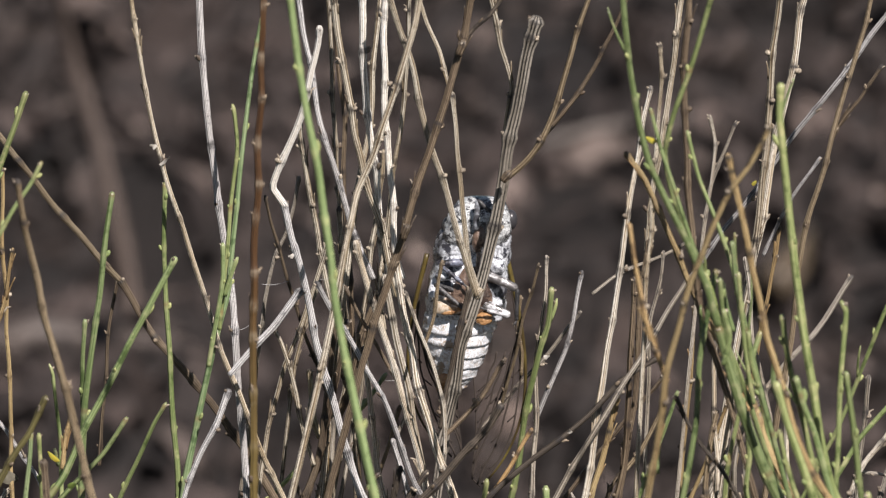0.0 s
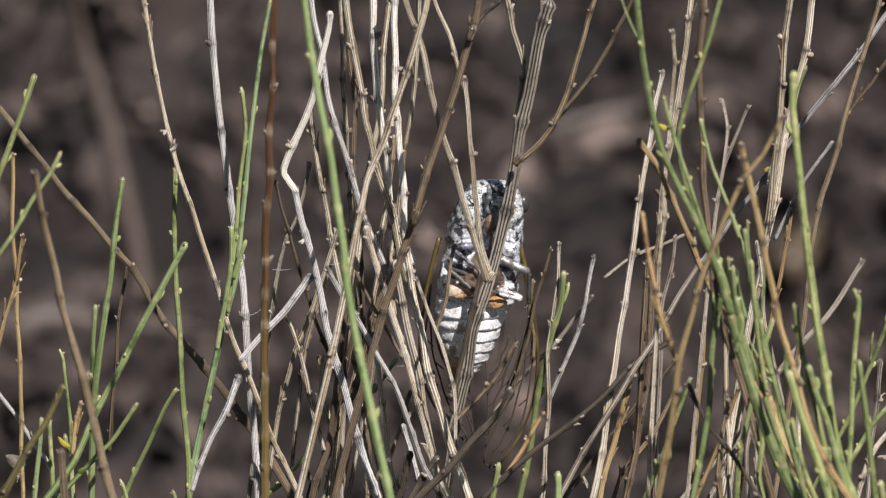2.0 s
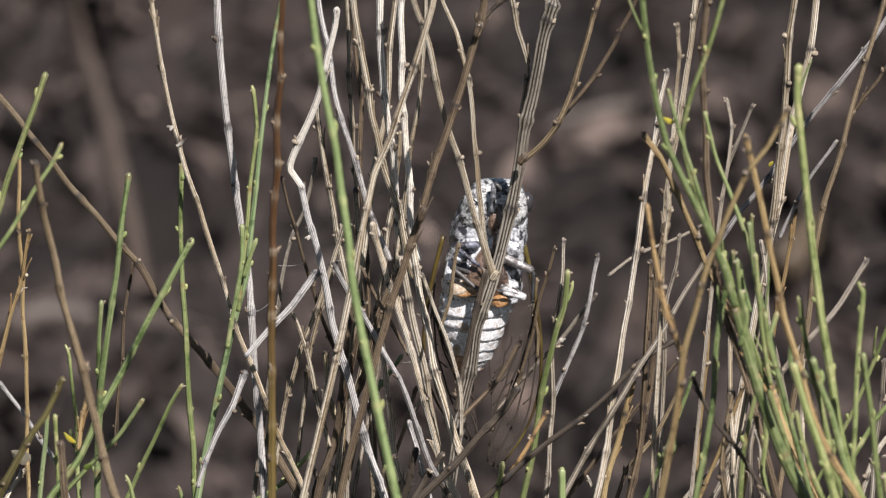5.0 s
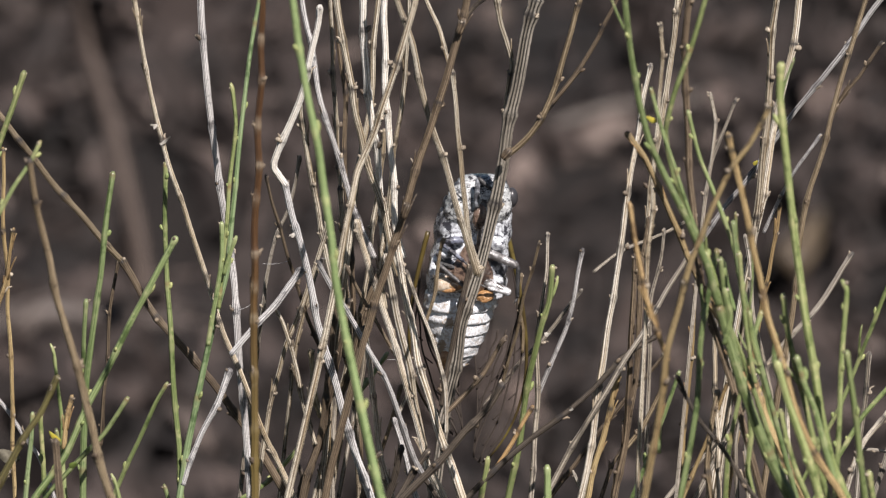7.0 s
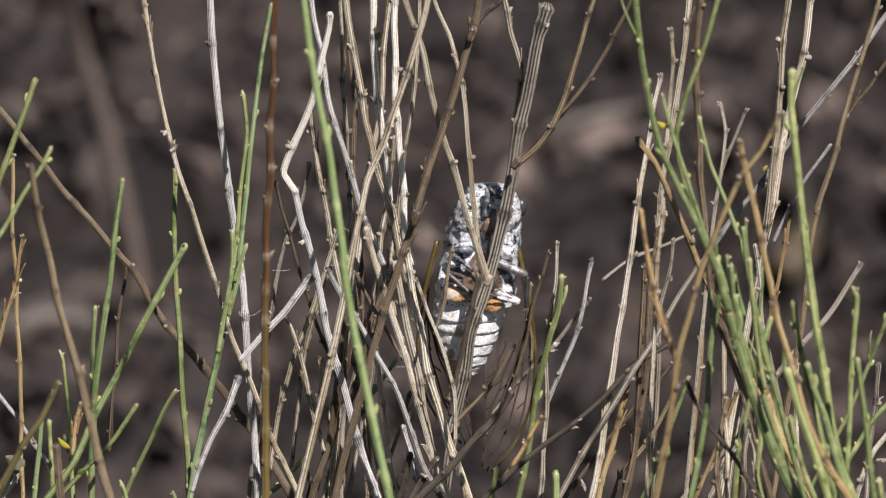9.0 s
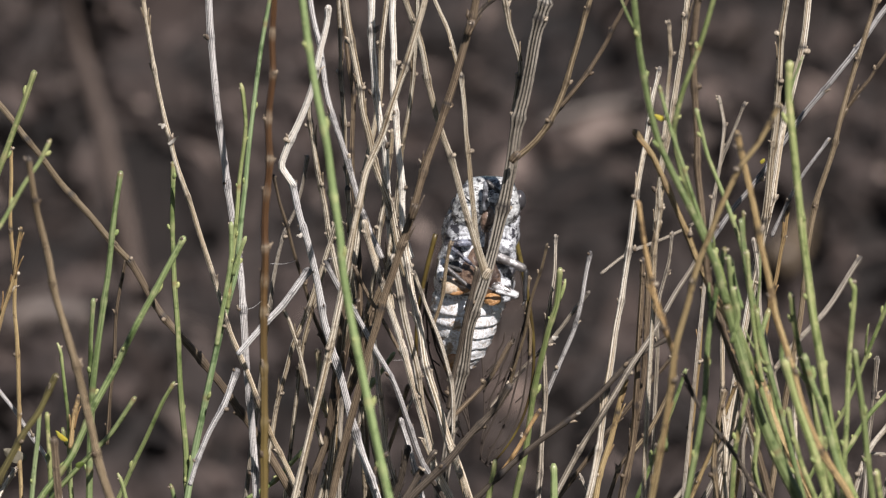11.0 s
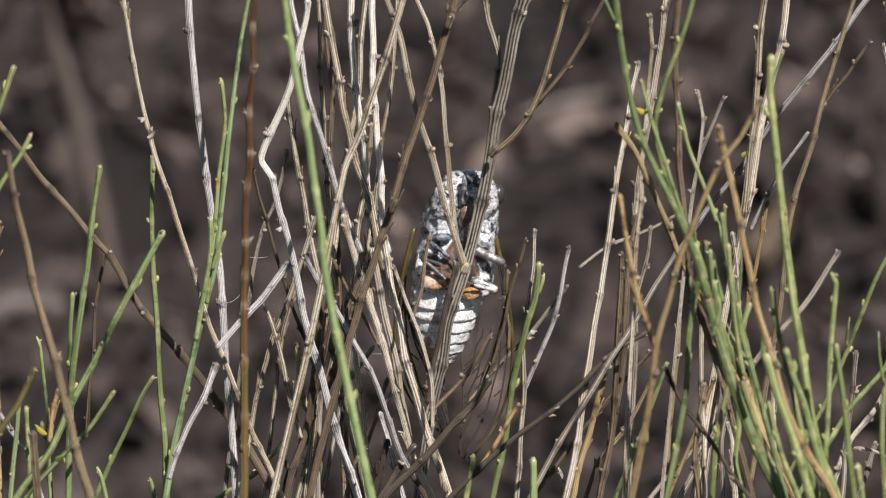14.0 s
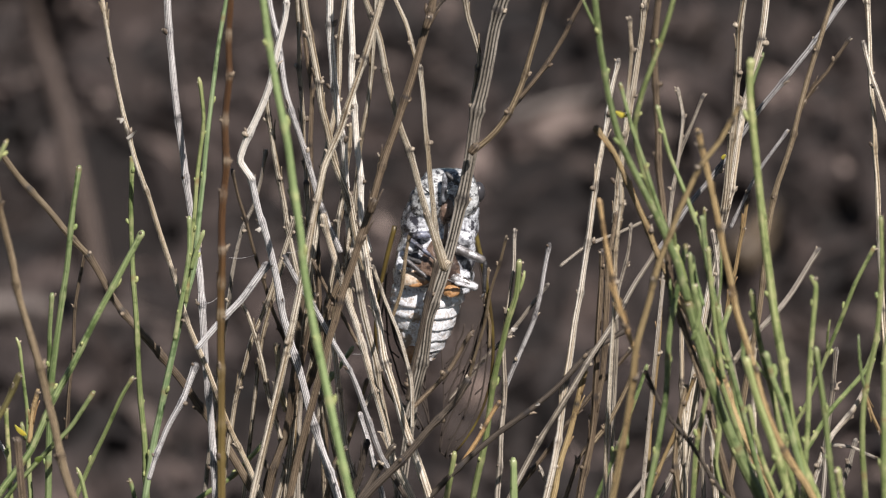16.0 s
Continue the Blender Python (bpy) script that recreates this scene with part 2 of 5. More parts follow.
def stem(shrub, kind, low, top, rooted, *points):
    """A stem of the shrub: its diameters low down and at the tip (mm), whether it grows from the ground, and the places (mm, height
    from the picture's middle) through which it bends, from below to its tip."""
    foot = shrub.location
    p = [Vector((x, y, z + MID * 1000)) / 1000 - foot for x, y, z in points]
    path = spline(p, 0.0006)
    w = [rng.uniform(-9, 9) for _ in range(3)]
    fresh = kind in GREENS
    shake = 0.00006 if fresh else 0.00016
    for i, c in enumerate(path):
        c += noise.noise_vector(Vector((c.x * 150 + w[0], w[1], c.z * 150))) * shake * 1.5
    down = []
    if rooted:
        start = Vector((p[0].x * 0.30 + rng.uniform(-1, 1) * 0.006, p[0].y * 0.5 + rng.uniform(-1, 1) * 0.006, -0.012))
        span = (p[0] - start).length
        way = (p[1] - p[0]).normalized() * span * 0.8
        up = Vector((0, 0, span * 0.9))
        for k in range(26):
            t = k / 26
            h = (2 * t ** 3 - 3 * t * t + 1, t ** 3 - 2 * t * t + t, -2 * t ** 3 + 3 * t * t, t ** 3 - t * t)
            down.append(start * h[0] + up * h[1] + p[0] * h[2] + way * h[3])
    nd = len(down)
    path = down + path
    lengths = [0.0]
    for a, b in zip(path, path[1:]):
        lengths.append(lengths[-1] + (b - a).length)
    base, total = lengths[nd], lengths[-1]
    # nodes, where the stem swells and carries a bud
    nodes, s = [], base + rng.uniform(0.002, 0.008)
    while s < total - 0.002:
        nodes.append(s)
        s += rng.uniform(0.006, 0.013) * (0.6 if kind == "red" else 1.0 if top < 1.1 else 1.3)
    nodes.append(total - 0.0006)
    # the stem turns a little at each node
    bends = [(rng.uniform(-1, 1) + (0.6 if k % 2 else -0.6)) * (0.00007 if fresh else 0.0001 if kind in ("red", "ribbed") else 0.00019) for k in range(len(nodes))]
    bends[-1] = 0.0
    marks = [(0.0, 0.0), (base, 0.0), *zip(nodes, bends), (total + 0.001, 0.0)]
    for i, s in enumerate(lengths):
        for (s0, d0), (s1, d1) in zip(marks, marks[1:]):
            if s0 <= s < s1:
                path[i].x += d0 + (d1 - d0) * (s - s0) / (s1 - s0)
    # lengths of the bands; on dry stems they also stand for cast shadows
    bands = [rng.uniform(0.0002, 0.0005) if rng.random() < (0.3 if fresh else 0.4) else 0.0 for _ in nodes]

    def radius(i, s):
        t = max(0.0, (s - base) / (total - base))
        r = (low + (top - low) * t) / 2000 * ((0.80 if shrub.get("leafy") and top < 1.0 else 0.90) if fresh else 0.95)
        if i < nd:
            r *= 1 + 0.35 * (1 - i / nd)
        r *= 1 + 0.07 * noise.noise(Vector((s * 260, w[0], w[2]))) + (0.0 if fresh else 0.06) * noise.noise(Vector((s * 900, w[1], w[2]))) + sum((0.18 if fresh else 0.36) * math.exp(-((s - q) / 0.0006) ** 2) for q in nodes if abs(s - q) < 0.002)
        return r * (0.55 if i == len(path) - 1 else 1.0)

    ribs, cut = (6, 0.06) if fresh else (8, 0.4) if kind == "ribbed" else (10 if top > 1.5 else 9 if top > 0.7 else 7, 0.34)
    sides = 40 if top > 1.5 and not fresh else 36 if top > 0.7 else 21
    scar_shade = []
    for s in lengths:
        ring = min(1.0, sum(math.exp(-((s - q) / 0.00055) ** 2) for q in nodes if abs(s - q) < 0.002))
        sleeve = max(min(1.0, max(0.0, 2.2 - 2 * abs(s - q - long) / long)) if long else 0.0 for q, long in zip(nodes, bands))
        scar_shade += [(ring, sleeve)] * sides
    me = mesh_of("stem", *tube(path, radius, sides, ribs, cut, rng.uniform(0, 1), 1.0, 0.0 if fresh else rng.uniform(1, 9)), scar_shade)
    ob = child("stem", me, MATS[kind], shrub)
    made = BUDS[kind]
    for k, q in ((k, q) for k, q in enumerate(nodes) for _ in range(1 if fresh else rng.choice((1, 1, 1, 2, 3)))):
        i = min(range(len(lengths)), key=lambda j: abs(lengths[j] - q))
        a = (0.15 if k % 2 else 2.95) + rng.uniform(-1.1, 1.1)
        if not fresh and rng.random() < 0.07:
            made_here = SPURS
        else:
            made_here = made
        b = child("bud", rng.choice(made_here if q < total - 0.002 else BUDS["tan"]), None, ob)
        r = radius(i, q) * 0.6
        t = (path[min(i + 1, len(path) - 1)] - path[max(i - 1, 0)]).normalized()
        out = Vector((math.cos(a), -math.sin(a), 0))
        out = (out - t * out.dot(t)).normalized()
        b.location = path[i] + out * r
        b.rotation_euler = (Matrix((out, t.cross(out), t)).transposed() @ Euler((0, rng.uniform(-0.1, 0.2), 0)).to_matrix()).to_euler()
        f = rng.uniform(0.6, 1.15) * min(1.15, (0.5 + top * 0.5)) * (1.0 if q < total - 0.002 else 0.7)
        b.scale = (f, f, f)
    # short side shoots on the living stems
    if kind == "green" and shrub.get("leafy") and total - base > 0.02:
        for q in nodes[1:-1]:
            if rng.random() < 0.3:
                i = min(range(len(lengths)), key=lambda j: abs(lengths[j] - q))
                t = (path[min(i + 2, len(path) - 1)] - path[i - 1]).normalized()
                out = t.cross(Vector((0, 1, 0))) * rng.choice((-1, 1)) + Vector((0, rng.uniform(-0.6, 0.3), 0))
                long = rng.uniform(0.003, 0.009)
                line = [path[i] + t * long * v + out * long * (0.42 * v - 0.14 * v * v) for v in (0, 0.2, 0.4, 0.6, 0.8, 1.0)]
                thick = radius(i, q) * rng.uniform(0.36, 0.65)
                child("shoot", mesh_of("shoot", *tube(line, lambda j, s: thick * (1.1, 1.0, 1.0, 0.9, 0.75, 0.4)[j], 14, 6, 0.09)), MATS[kind], ob)
    # strips of bark that peel off dry stems
    if kind in ("orange", "tan", "brown", "white", "dark") and rng.random() < (0.9 if kind == "orange" else 0.45):
        for _ in range(rng.randint(2, 5)):
            i = rng.randrange(nd + 1, max(nd + 2, len(path) - 4))
            side = rng.choice((-1, 1))
            r, long = radius(i, lengths[i]), rng.uniform(0.0012, 0.0035)
            t = (path[min(i + 1, len(path) - 1)] - path[i - 1]).normalized()
            lift = Vector((side * 1.0, -rng.uniform(0.1, 0.9), 0)).normalized()
            strip = [path[i] + lift * r * 0.93 + t * long * q + lift * long * 0.16 * q * q for q in (0, 0.25, 0.5, 0.75, 1.0)]
            child("bark_strip", mesh_of("bark_strip", *tube(strip, lambda j, s: 0.00016 - 0.00002 * j, 5, flat=0.5)), MATS[kind], ob)
    return ob


def thread(shrub, a, b, sag):
    """A strand of spider silk between two stems (mm)."""
    o = Vector((0, 0, MID)) - shrub.location
    a, b = Vector(a) / 1000 + o, Vector(b) / 1000 + o
    path = [a.lerp(b, k / 10) - Vector((0, 0, sag / 1000 * math.sin(math.pi * k / 10))) for k in range(11)]
    return child("silk_thread", mesh_of("silk_thread", *tube(path, lambda i, s: 0.000022, 4)), SILK, shrub, "fine pale spider silk")


def leaf_mat(name, one, two):
    n = Nodes(name)
    ob = n.add("TexCoord").outputs["Object"]
    return n.done(n.ramp(n.noise(ob, 900, 4), (0.35, one), (0.65, two)), 0.45)


SILK = leaf_mat("spider_silk", (0.7, 0.7, 0.7), (0.6, 0.6, 0.6))
YELLOW = leaf_mat("yellow_leaf", (0.55, 0.43, 0.05), (0.40, 0.40, 0.08))
HUSK = leaf_mat("pale_dry_leaf", (0.24, 0.22, 0.17), (0.11, 0.10, 0.075))
FLAKE = leaf_mat("bleached_bark_flake", (0.80, 0.76, 0.69), (0.55, 0.50, 0.43))
GREEN_LEAF = leaf_mat("small_green_leaf", (0.16, 0.21, 0.05), (0.10, 0.15, 0.035))


def flake(shrub, at, long, wide, turn):
    """A scrap of bleached bark that peels from a stem: its foot, length and half width (mm), and its lean from upright (degrees)."""
    m = Euler((0.3, radians(turn), 0.2)).to_matrix()
    o = Vector(at) / 1000 + Vector((0, 0, MID)) - shrub.location
    verts = []
    for lift in (0.0, 0.1):
        for i in range(7):
            t = i / 6
            w = wide * (1 - 0.75 * t) * (1 + 0.3 * math.sin(9 * t + long * 5))
            verts += [o + m @ Vector((u * w + 0.3 * wide * math.sin(5 * t), lift - 0.35 * long * t * t + 0.2 * w * abs(u), long * t)) / 1000 for u in (-1, 0, 1)]
    faces = [(q + i * 3 + j, q + i * 3 + j + 1, q + i * 3 + j + 4, q + i * 3 + j + 3) for q in (0, 21) for i in range(6) for j in range(2)]
    child("bark_flake", mesh_of("bark_flake", verts, faces), FLAKE, shrub, "curled flake of bleached bark")


def leaf(shrub, at, long, wide, turn, dry=False, fresh=False):
    """A small curled leaf: its foot, length and half width (mm), and its lean from upright (degrees)."""
    verts, faces = [], []
    m = Euler((0.2, radians(turn), 0.3)).to_matrix()
    o = Vector(at) / 1000 + Vector((0, 0, MID)) - shrub.location
    for lift in (0.0, 0.00012):
        for i in range(9):
            t = i / 8
            w = wide * math.sin(math.pi * (0.08 + 0.9 * t)) ** 0.7
            for j in range(5):
                u = j / 2 - 1
                verts.append(o + m @ Vector((u * w + 0.25 * long * t * t, 0.25 * abs(u) * wide - 0.2 * t * long + lift * 1000, long * t * 1.0)) / 1000)
    for q in (0, 45):
        faces += [(q + i * 5 + j, q + i * 5 + j + 1, q + i * 5 + j + 6, q + i * 5 + j + 5) for i in range(8) for j in range(4)]
    return child("leaf", mesh_of("leaf", verts, faces), HUSK if dry else GREEN_LEAF if fresh else YELLOW, shrub, "pale dry leaf" if dry else "small green leaf" if fresh else "small yellow leaf")


FEET = {"A": (0.020, 0.020), "M": (-0.025, 0.006), "N": (0.036, -0.090), "F": (-0.036, 0.0), "S": (-0.052, -0.085)}
dry_shrub = thing("broom_shrub", *FEET["A"], 0, "dry broom shrub with grey and tan ribbed stems, carrying a cicada", "shrub", "broom shrubs")
mid_shrub = thing("broom_shrub", *FEET["M"], 0, "dense broom shrub of bleached tan twigs with some green shoots", "shrub", "broom shrubs")
near_shrub = thing("broom_shrub", *FEET["N"], 0, "living broom shrub with thick green shoots and orange dry stems", "shrub", "broom shrubs")
near_shrub["leafy"] = True
shoot_shrub = thing("broom_shrub", *FEET["F"], 0, "slender broom shrub of fresh green shoots", "shrub", "broom shrubs")
lone_shrub = thing("broom_shrub", *FEET["S"], 0, "small broom shrub with few brown and green stems", "shrub", "broom shrubs")

stem(shoot_shrub, "green", 1.00, 0.85, True, (-62.5, -15.9, 5.6), (-60.5, -15.3, 12.6), (-58.6, -15.0, 17.9), (-56.6, -14.6, 23.1), (-55.2, -14.3, 27.5))
stem(mid_shrub, "brown", 1.17, 1.01, True, (-24.6, 10.1, -31.5), (-27.7, 10.1, -26.6), (-31.2, 10.0, -21.7), (-37.8, 9.9, -13.7), (-43.3, 9.8, -4.5))
stem(mid_shrub, "ochre", 0.94, 0.86, False, (-43.0, 9.8, -4.9), (-50.9, 9.9, 3.9), (-55.2, 10.0, 10.0), (-62.1, 10.1, 18.8), (-65.6, 10.1, 23.2))
stem(mid_shrub, "brown", 0.62, 0.47, False, (-46.4, 13.1, -32.3), (-45.7, 13.0, -22.5), (-44.9, 13.0, -12.4), (-43.6, 12.9, -5.5))
stem(lone_shrub, "ochre", 1.24, 0.81, True, (-43.1, -98.3, -9.5), (-45.1, -98.6, -1.0), (-47.2, -98.9, 6.6), (-49.7, -99.3, 16.9), (-50.7, -99.5, 22.6), (-52.5, -99.7, 29.5), (-53.2, -100.0, 36.3))
lone_green_stem = stem(lone_shrub, "green", 0.67, 0.59, True, (-60.2, -81.0, 18.7), (-57.9, -80.6, 22.1), (-55.0, -79.9, 27.2), (-52.7, -79.5, 30.5), (-51.1, -79.1, 33.6))
stem(mid_shrub, "orange", 0.62, 0.54, True, (-58.0, 2.9, -36.8), (-58.2, 4.3, -26.7), (-58.1, 5.4, -18.1), (-58.7, 6.4, -11.1), (-59.1, 7.6, -1.8), (-59.3, 9.4, 11.4))
stem(mid_shrub, "orange", 0.70, 0.54, True, (-62.3, -4.0, -18.1), (-60.3, -4.7, -9.9), (-58.7, -5.3, -3.4), (-57.3, -5.9, 3.6))
stem(lone_shrub, "olive", 1.05, 0.75, True, (-59.9, -55.0, -21.2), (-56.1, -54.5, -13.5), (-53.4, -54.2, -9.7), (-51.0, -53.9, -4.7))
stem(mid_shrub, "green", 1.08, 0.85, True, (-48.3, -6.7, -34.2), (-48.1, -6.1, -26.4), (-47.8, -5.5, -18.5), (-46.8, -5.0, -11.4), (-45.6, -4.4, -3.6), (-44.8, -3.9, 4.2), (-43.8, -3.4, 10.9))
stem(mid_shrub, "green", 0.77, 0.70, False, (-48.0, -4.7, -19.5), (-47.9, -5.0, -13.0), (-47.6, -5.3, -6.6))
stem(mid_shrub, "green", 0.77, 0.46, True, (-50.9, -2.1, -35.5), (-51.3, -2.0, -25.0), (-51.7, -2.0, -19.4), (-52.1, -1.9, -15.4), (-52.7, -1.9, -13.8))
stem(mid_shrub, "teal", 0.85, 0.70, True, (-56.4, 0.5, -36.2), (-56.0, 0.2, -32.1), (-55.5, -0.2, -27.9), (-55.3, -0.5, -23.8))
stem(mid_shrub, "green", 0.77, 0.69, True, (-53.4, -8.0, -33.9), (-53.7, -8.0, -26.7), (-54.0, -8.0, -22.0))
stem(mid_shrub, "green", 1.07, 0.92, True, (-53.8, -19.3, -30.0), (-50.3, -19.5, -25.2), (-47.6, -19.8, -18.8), (-44.1, -20.0, -12.3), (-41.4, -20.2, -6.7), (-38.2, -20.5, -0.4), (-34.8, -20.7, 6.0))
stem(mid_shrub, "green", 0.77, 0.69, True, (-52.4, -16.6, -30.8), (-48.9, -16.2, -27.0), (-45.0, -15.8, -23.0), (-41.7, -15.3, -17.9))
stem(mid_shrub, "orange", 0.77, 0.61, False, (-50.5, -18.0, -24.4), (-49.7, -18.0, -20.0), (-49.3, -18.0, -16.8))
stem(mid_shrub, "green", 0.78, 0.62, True, (-44.4, 2.9, -36.8), (-41.2, 2.2, -29.8), (-38.4, 1.6, -23.2), (-36.7, 1.3, -20.1))
stem(mid_shrub, "green", 0.93, 0.70, True, (-35.0, 3.1, -36.9), (-35.2, 3.1, -29.6), (-36.0, 3.0, -20.7), (-36.2, 3.0, -13.5), (-36.7, 3.0, -5.5), (-36.9, 2.9, 3.4), (-36.8, 2.9, 10.7))
stem(shoot_shrub, "teal", 1.08, 0.62, True, (-35.0, 2.4, -36.3), (-33.8, 2.0, -29.3), (-32.0, 1.4, -20.3), (-30.2, 0.9, -12.2), (-28.4, 0.4, -4.8), (-27.6, 0.0, 1.7), (-26.9, -0.5, 9.0), (-26.0, -1.0, 17.1), (-24.8, -1.6, 26.7), (-23.7, -2.0, 33.2), (-23.3, -2.2, 35.2))
stem(shoot_shrub, "green", 0.70, 0.62, False, (-29.4, -1.7, -9.1), (-28.2, -1.9, 3.7), (-27.4, -2.0, 11.7), (-26.9, -2.1, 17.3), (-27.2, -2.1, 21.3), (-27.5, -2.2, 22.9))
stem(shoot_shrub, "green", 0.77, 0.70, False, (-30.9, -3.3, -13.9), (-29.7, -3.1, -7.1), (-28.9, -2.9, -1.6), (-28.8, -2.7, 3.5))
stem(shoot_shrub, "green", 0.70, 0.62, False, (-28.6, -2.9, -4.0), (-27.5, -3.0, -0.4), (-26.8, -3.1, 1.6))
stem(mid_shrub, "tan", 0.85, 0.62, True, (-19.4, 0.9, -36.3), (-21.7, 0.8, -31.4), (-23.7, 0.7, -27.0), (-25.6, 0.5, -22.1), (-28.3, 0.4, -14.8), (-30.6, 0.2, -7.6), (-32.5, 0.0, -1.1), (-34.4, -0.1, 5.7), (-36.8, -0.3, 12.9), (-38.6, -0.5, 21.3), (-39.8, -0.7, 28.9), (-40.8, -0.9, 35.3), (-41.3, -1.0, 39.2))
stem(mid_shrub, "silver", 1.01, 1.01, True, (-25.6, 6.0, -37.7), (-25.9, 6.3, -32.9), (-26.4, 6.6, -27.3), (-27.0, 7.0, -19.4), (-27.4, 7.4, -11.4), (-28.0, 7.8, -5.1), (-28.9, 8.2, 2.8), (-29.9, 8.6, 10.7), (-30.8, 9.0, 17.1), (-31.4, 9.3, 23.4), (-31.7, 9.7, 29.7), (-32.0, 10.1, 36.7))
red_stem = stem(near_shrub, "red", 1.12, 0.82, True, (-23.6, -71.9, -16.6), (-23.4, -71.0, -9.9), (-23.4, -70.0, -2.5), (-23.4, -69.0, 5.0), (-23.2, -67.4, 16.1), (-22.9, -65.9, 27.3), (-22.5, -64.4, 38.4), (-22.2, -62.9, 49.5), (-22.1, -62.3, 53.2))
stem(mid_shrub, "frost", 0.69, 0.92, False, (-34.3, -13.7, -30.9), (-31.8, -14.0, -23.5), (-29.6, -14.1, -18.7), (-27.7, -14.2, -14.2))
stem(mid_shrub, "frost", 0.77, 1.08, False, (-27.8, -8.0, -13.9), (-24.3, -8.0, -9.9), (-21.2, -8.0, -6.7), (-17.9, -8.0, -1.7))
stem(mid_shrub, "grey", 0.70, 0.55, True, (-24.6, 14.9, -19.8), (-23.8, 14.6, -14.0), (-23.0, 14.2, -8.3), (-21.8, 13.9, -2.6), (-20.2, 13.7, 1.1), (-19.0, 13.4, 5.6), (-18.3, 13.2, 9.2))
stem(mid_shrub, "brown", 0.62, 0.47, True, (-15.5, 9.4, -18.4), (-17.5, 8.8, -12.6), (-19.0, 8.3, -7.6), (-20.2, 7.9, -3.5), (-21.3, 7.5, 0.6), (-22.3, 7.2, 3.9), (-23.1, 6.8, 8.0))
stem(mid_shrub, "frost", 1.16, 0.98, True, (-9.0, 2.2, -36.6), (-10.8, 1.8, -30.9), (-12.0, 1.6, -26.0), (-13.4, 1.2, -20.3), (-14.9, 1.0, -15.4), (-16.1, 0.7, -10.9), (-17.0, 0.3, -4.8), (-18.1, 0.1, 0.1), (-19.3, -0.2, 4.1), (-20.3, -0.4, 8.2), (-20.6, -0.4, 8.8))
stem(mid_shrub, "silver", 0.86, 0.78, False, (-8.1, 6.7, -4.0), (-10.0, 6.5, 0.5), (-11.4, 6.4, 4.1), (-13.1, 6.2, 10.5), (-14.4, 6.0, 15.0), (-15.8, 5.8, 20.6), (-16.8, 5.6, 26.6), (-17.9, 5.5, 31.4), (-18.6, 5.3, 37.0))
stem(near_shrub, "lime", 1.31, 1.02, True, (-6.7, -116.6, -4.6), (-8.1, -116.4, 2.1), (-9.4, -116.2, 8.1), (-10.4, -116.0, 13.3), (-11.5, -115.9, 18.5), (-12.5, -115.7, 24.4), (-13.0, -115.5, 29.6), (-13.9, -115.3, 36.3), (-14.6, -115.2, 41.4), (-15.8, -115.0, 48.1), (-16.9, -114.8, 54.7), (-17.6, -114.6, 59.9), (-18.1, -114.5, 64.3))
stem(mid_shrub, "tan", 0.78, 0.63, True, (-11.9, 22.2, -15.2), (-12.5, 21.5, -6.1), (-13.0, 20.6, 4.6), (-13.5, 19.9, 13.7), (-13.8, 19.2, 22.7), (-14.3, 18.5, 30.8), (-14.6, 18.2, 34.9))
stem(mid_shrub, "brown", 0.79, 0.63, True, (-11.3, 24.6, -12.5), (-12.1, 24.9, 2.8), (-12.5, 25.0, 14.8), (-13.2, 25.2, 24.5), (-13.5, 25.3, 33.3))
stem(mid_shrub, "tan", 1.09, 0.93, False, (-5.0, 8.8, -6.9), (-6.5, 8.6, -0.4), (-9.0, 8.2, 9.7), (-10.6, 8.0, 16.1), (-11.8, 7.7, 22.9), (-12.9, 7.5, 30.2), (-13.6, 7.3, 36.6))
stem(mid_shrub, "chalk", 0.94, 1.09, False, (-6.6, 10.6, -4.2), (-7.2, 10.4, 2.3), (-7.8, 10.2, 8.8), (-8.6, 10.0, 16.0), (-9.2, 9.8, 22.5), (-9.6, 9.6, 28.1), (-9.6, 9.4, 36.1))
stem(mid_shrub, "tan", 0.86, 0.78, True, (-11.2, 11.9, 0.3), (-10.1, 12.8, 8.1), (-9.3, 13.5, 14.0), (-8.7, 13.9, 17.9), (-8.1, 14.6, 24.5), (-7.5, 15.4, 31.5), (-7.1, 15.9, 35.4))
stem(mid_shrub, "chalk", 0.93, 0.93, False, (-4.2, 3.5, -3.2), (-4.8, 3.6, 0.8), (-5.3, 3.7, 6.3), (-5.9, 3.9, 12.7), (-6.5, 4.2, 19.8), (-6.6, 4.4, 29.3), (-6.3, 4.7, 37.2))
stem(mid_shrub, "tan", 0.99, 0.92, True, (-16.0, -27.3, -12.0), (-14.4, -26.8, -5.8), (-13.1, -26.2, 1.9), (-11.6, -25.7, 8.8), (-10.1, -25.1, 15.8), (-7.9, -24.7, 21.2), (-5.8, -24.2, 27.7), (-3.7, -23.7, 33.8), (-2.4, -23.3, 38.7), (-1.6, -22.9, 43.4))
stem(mid_shrub, "tan", 0.78, 0.63, True, (-9.7, 19.2, -17.6), (-7.4, 18.0, -7.6), (-5.9, 16.5, 4.8), (-4.8, 15.4, 13.9), (-3.8, 14.2, 23.0), (-3.0, 12.7, 35.3))
stem(mid_shrub, "tan", 0.93, 0.85, False, (6.0, -9.1, -2.4), (4.2, -9.1, 4.6), (2.2, -9.0, 11.1), (0.1, -9.0, 17.8), (-1.2, -9.0, 22.9), (-2.8, -8.9, 29.6), (-4.3, -8.9, 34.3), (-6.0, -8.9, 40.2))
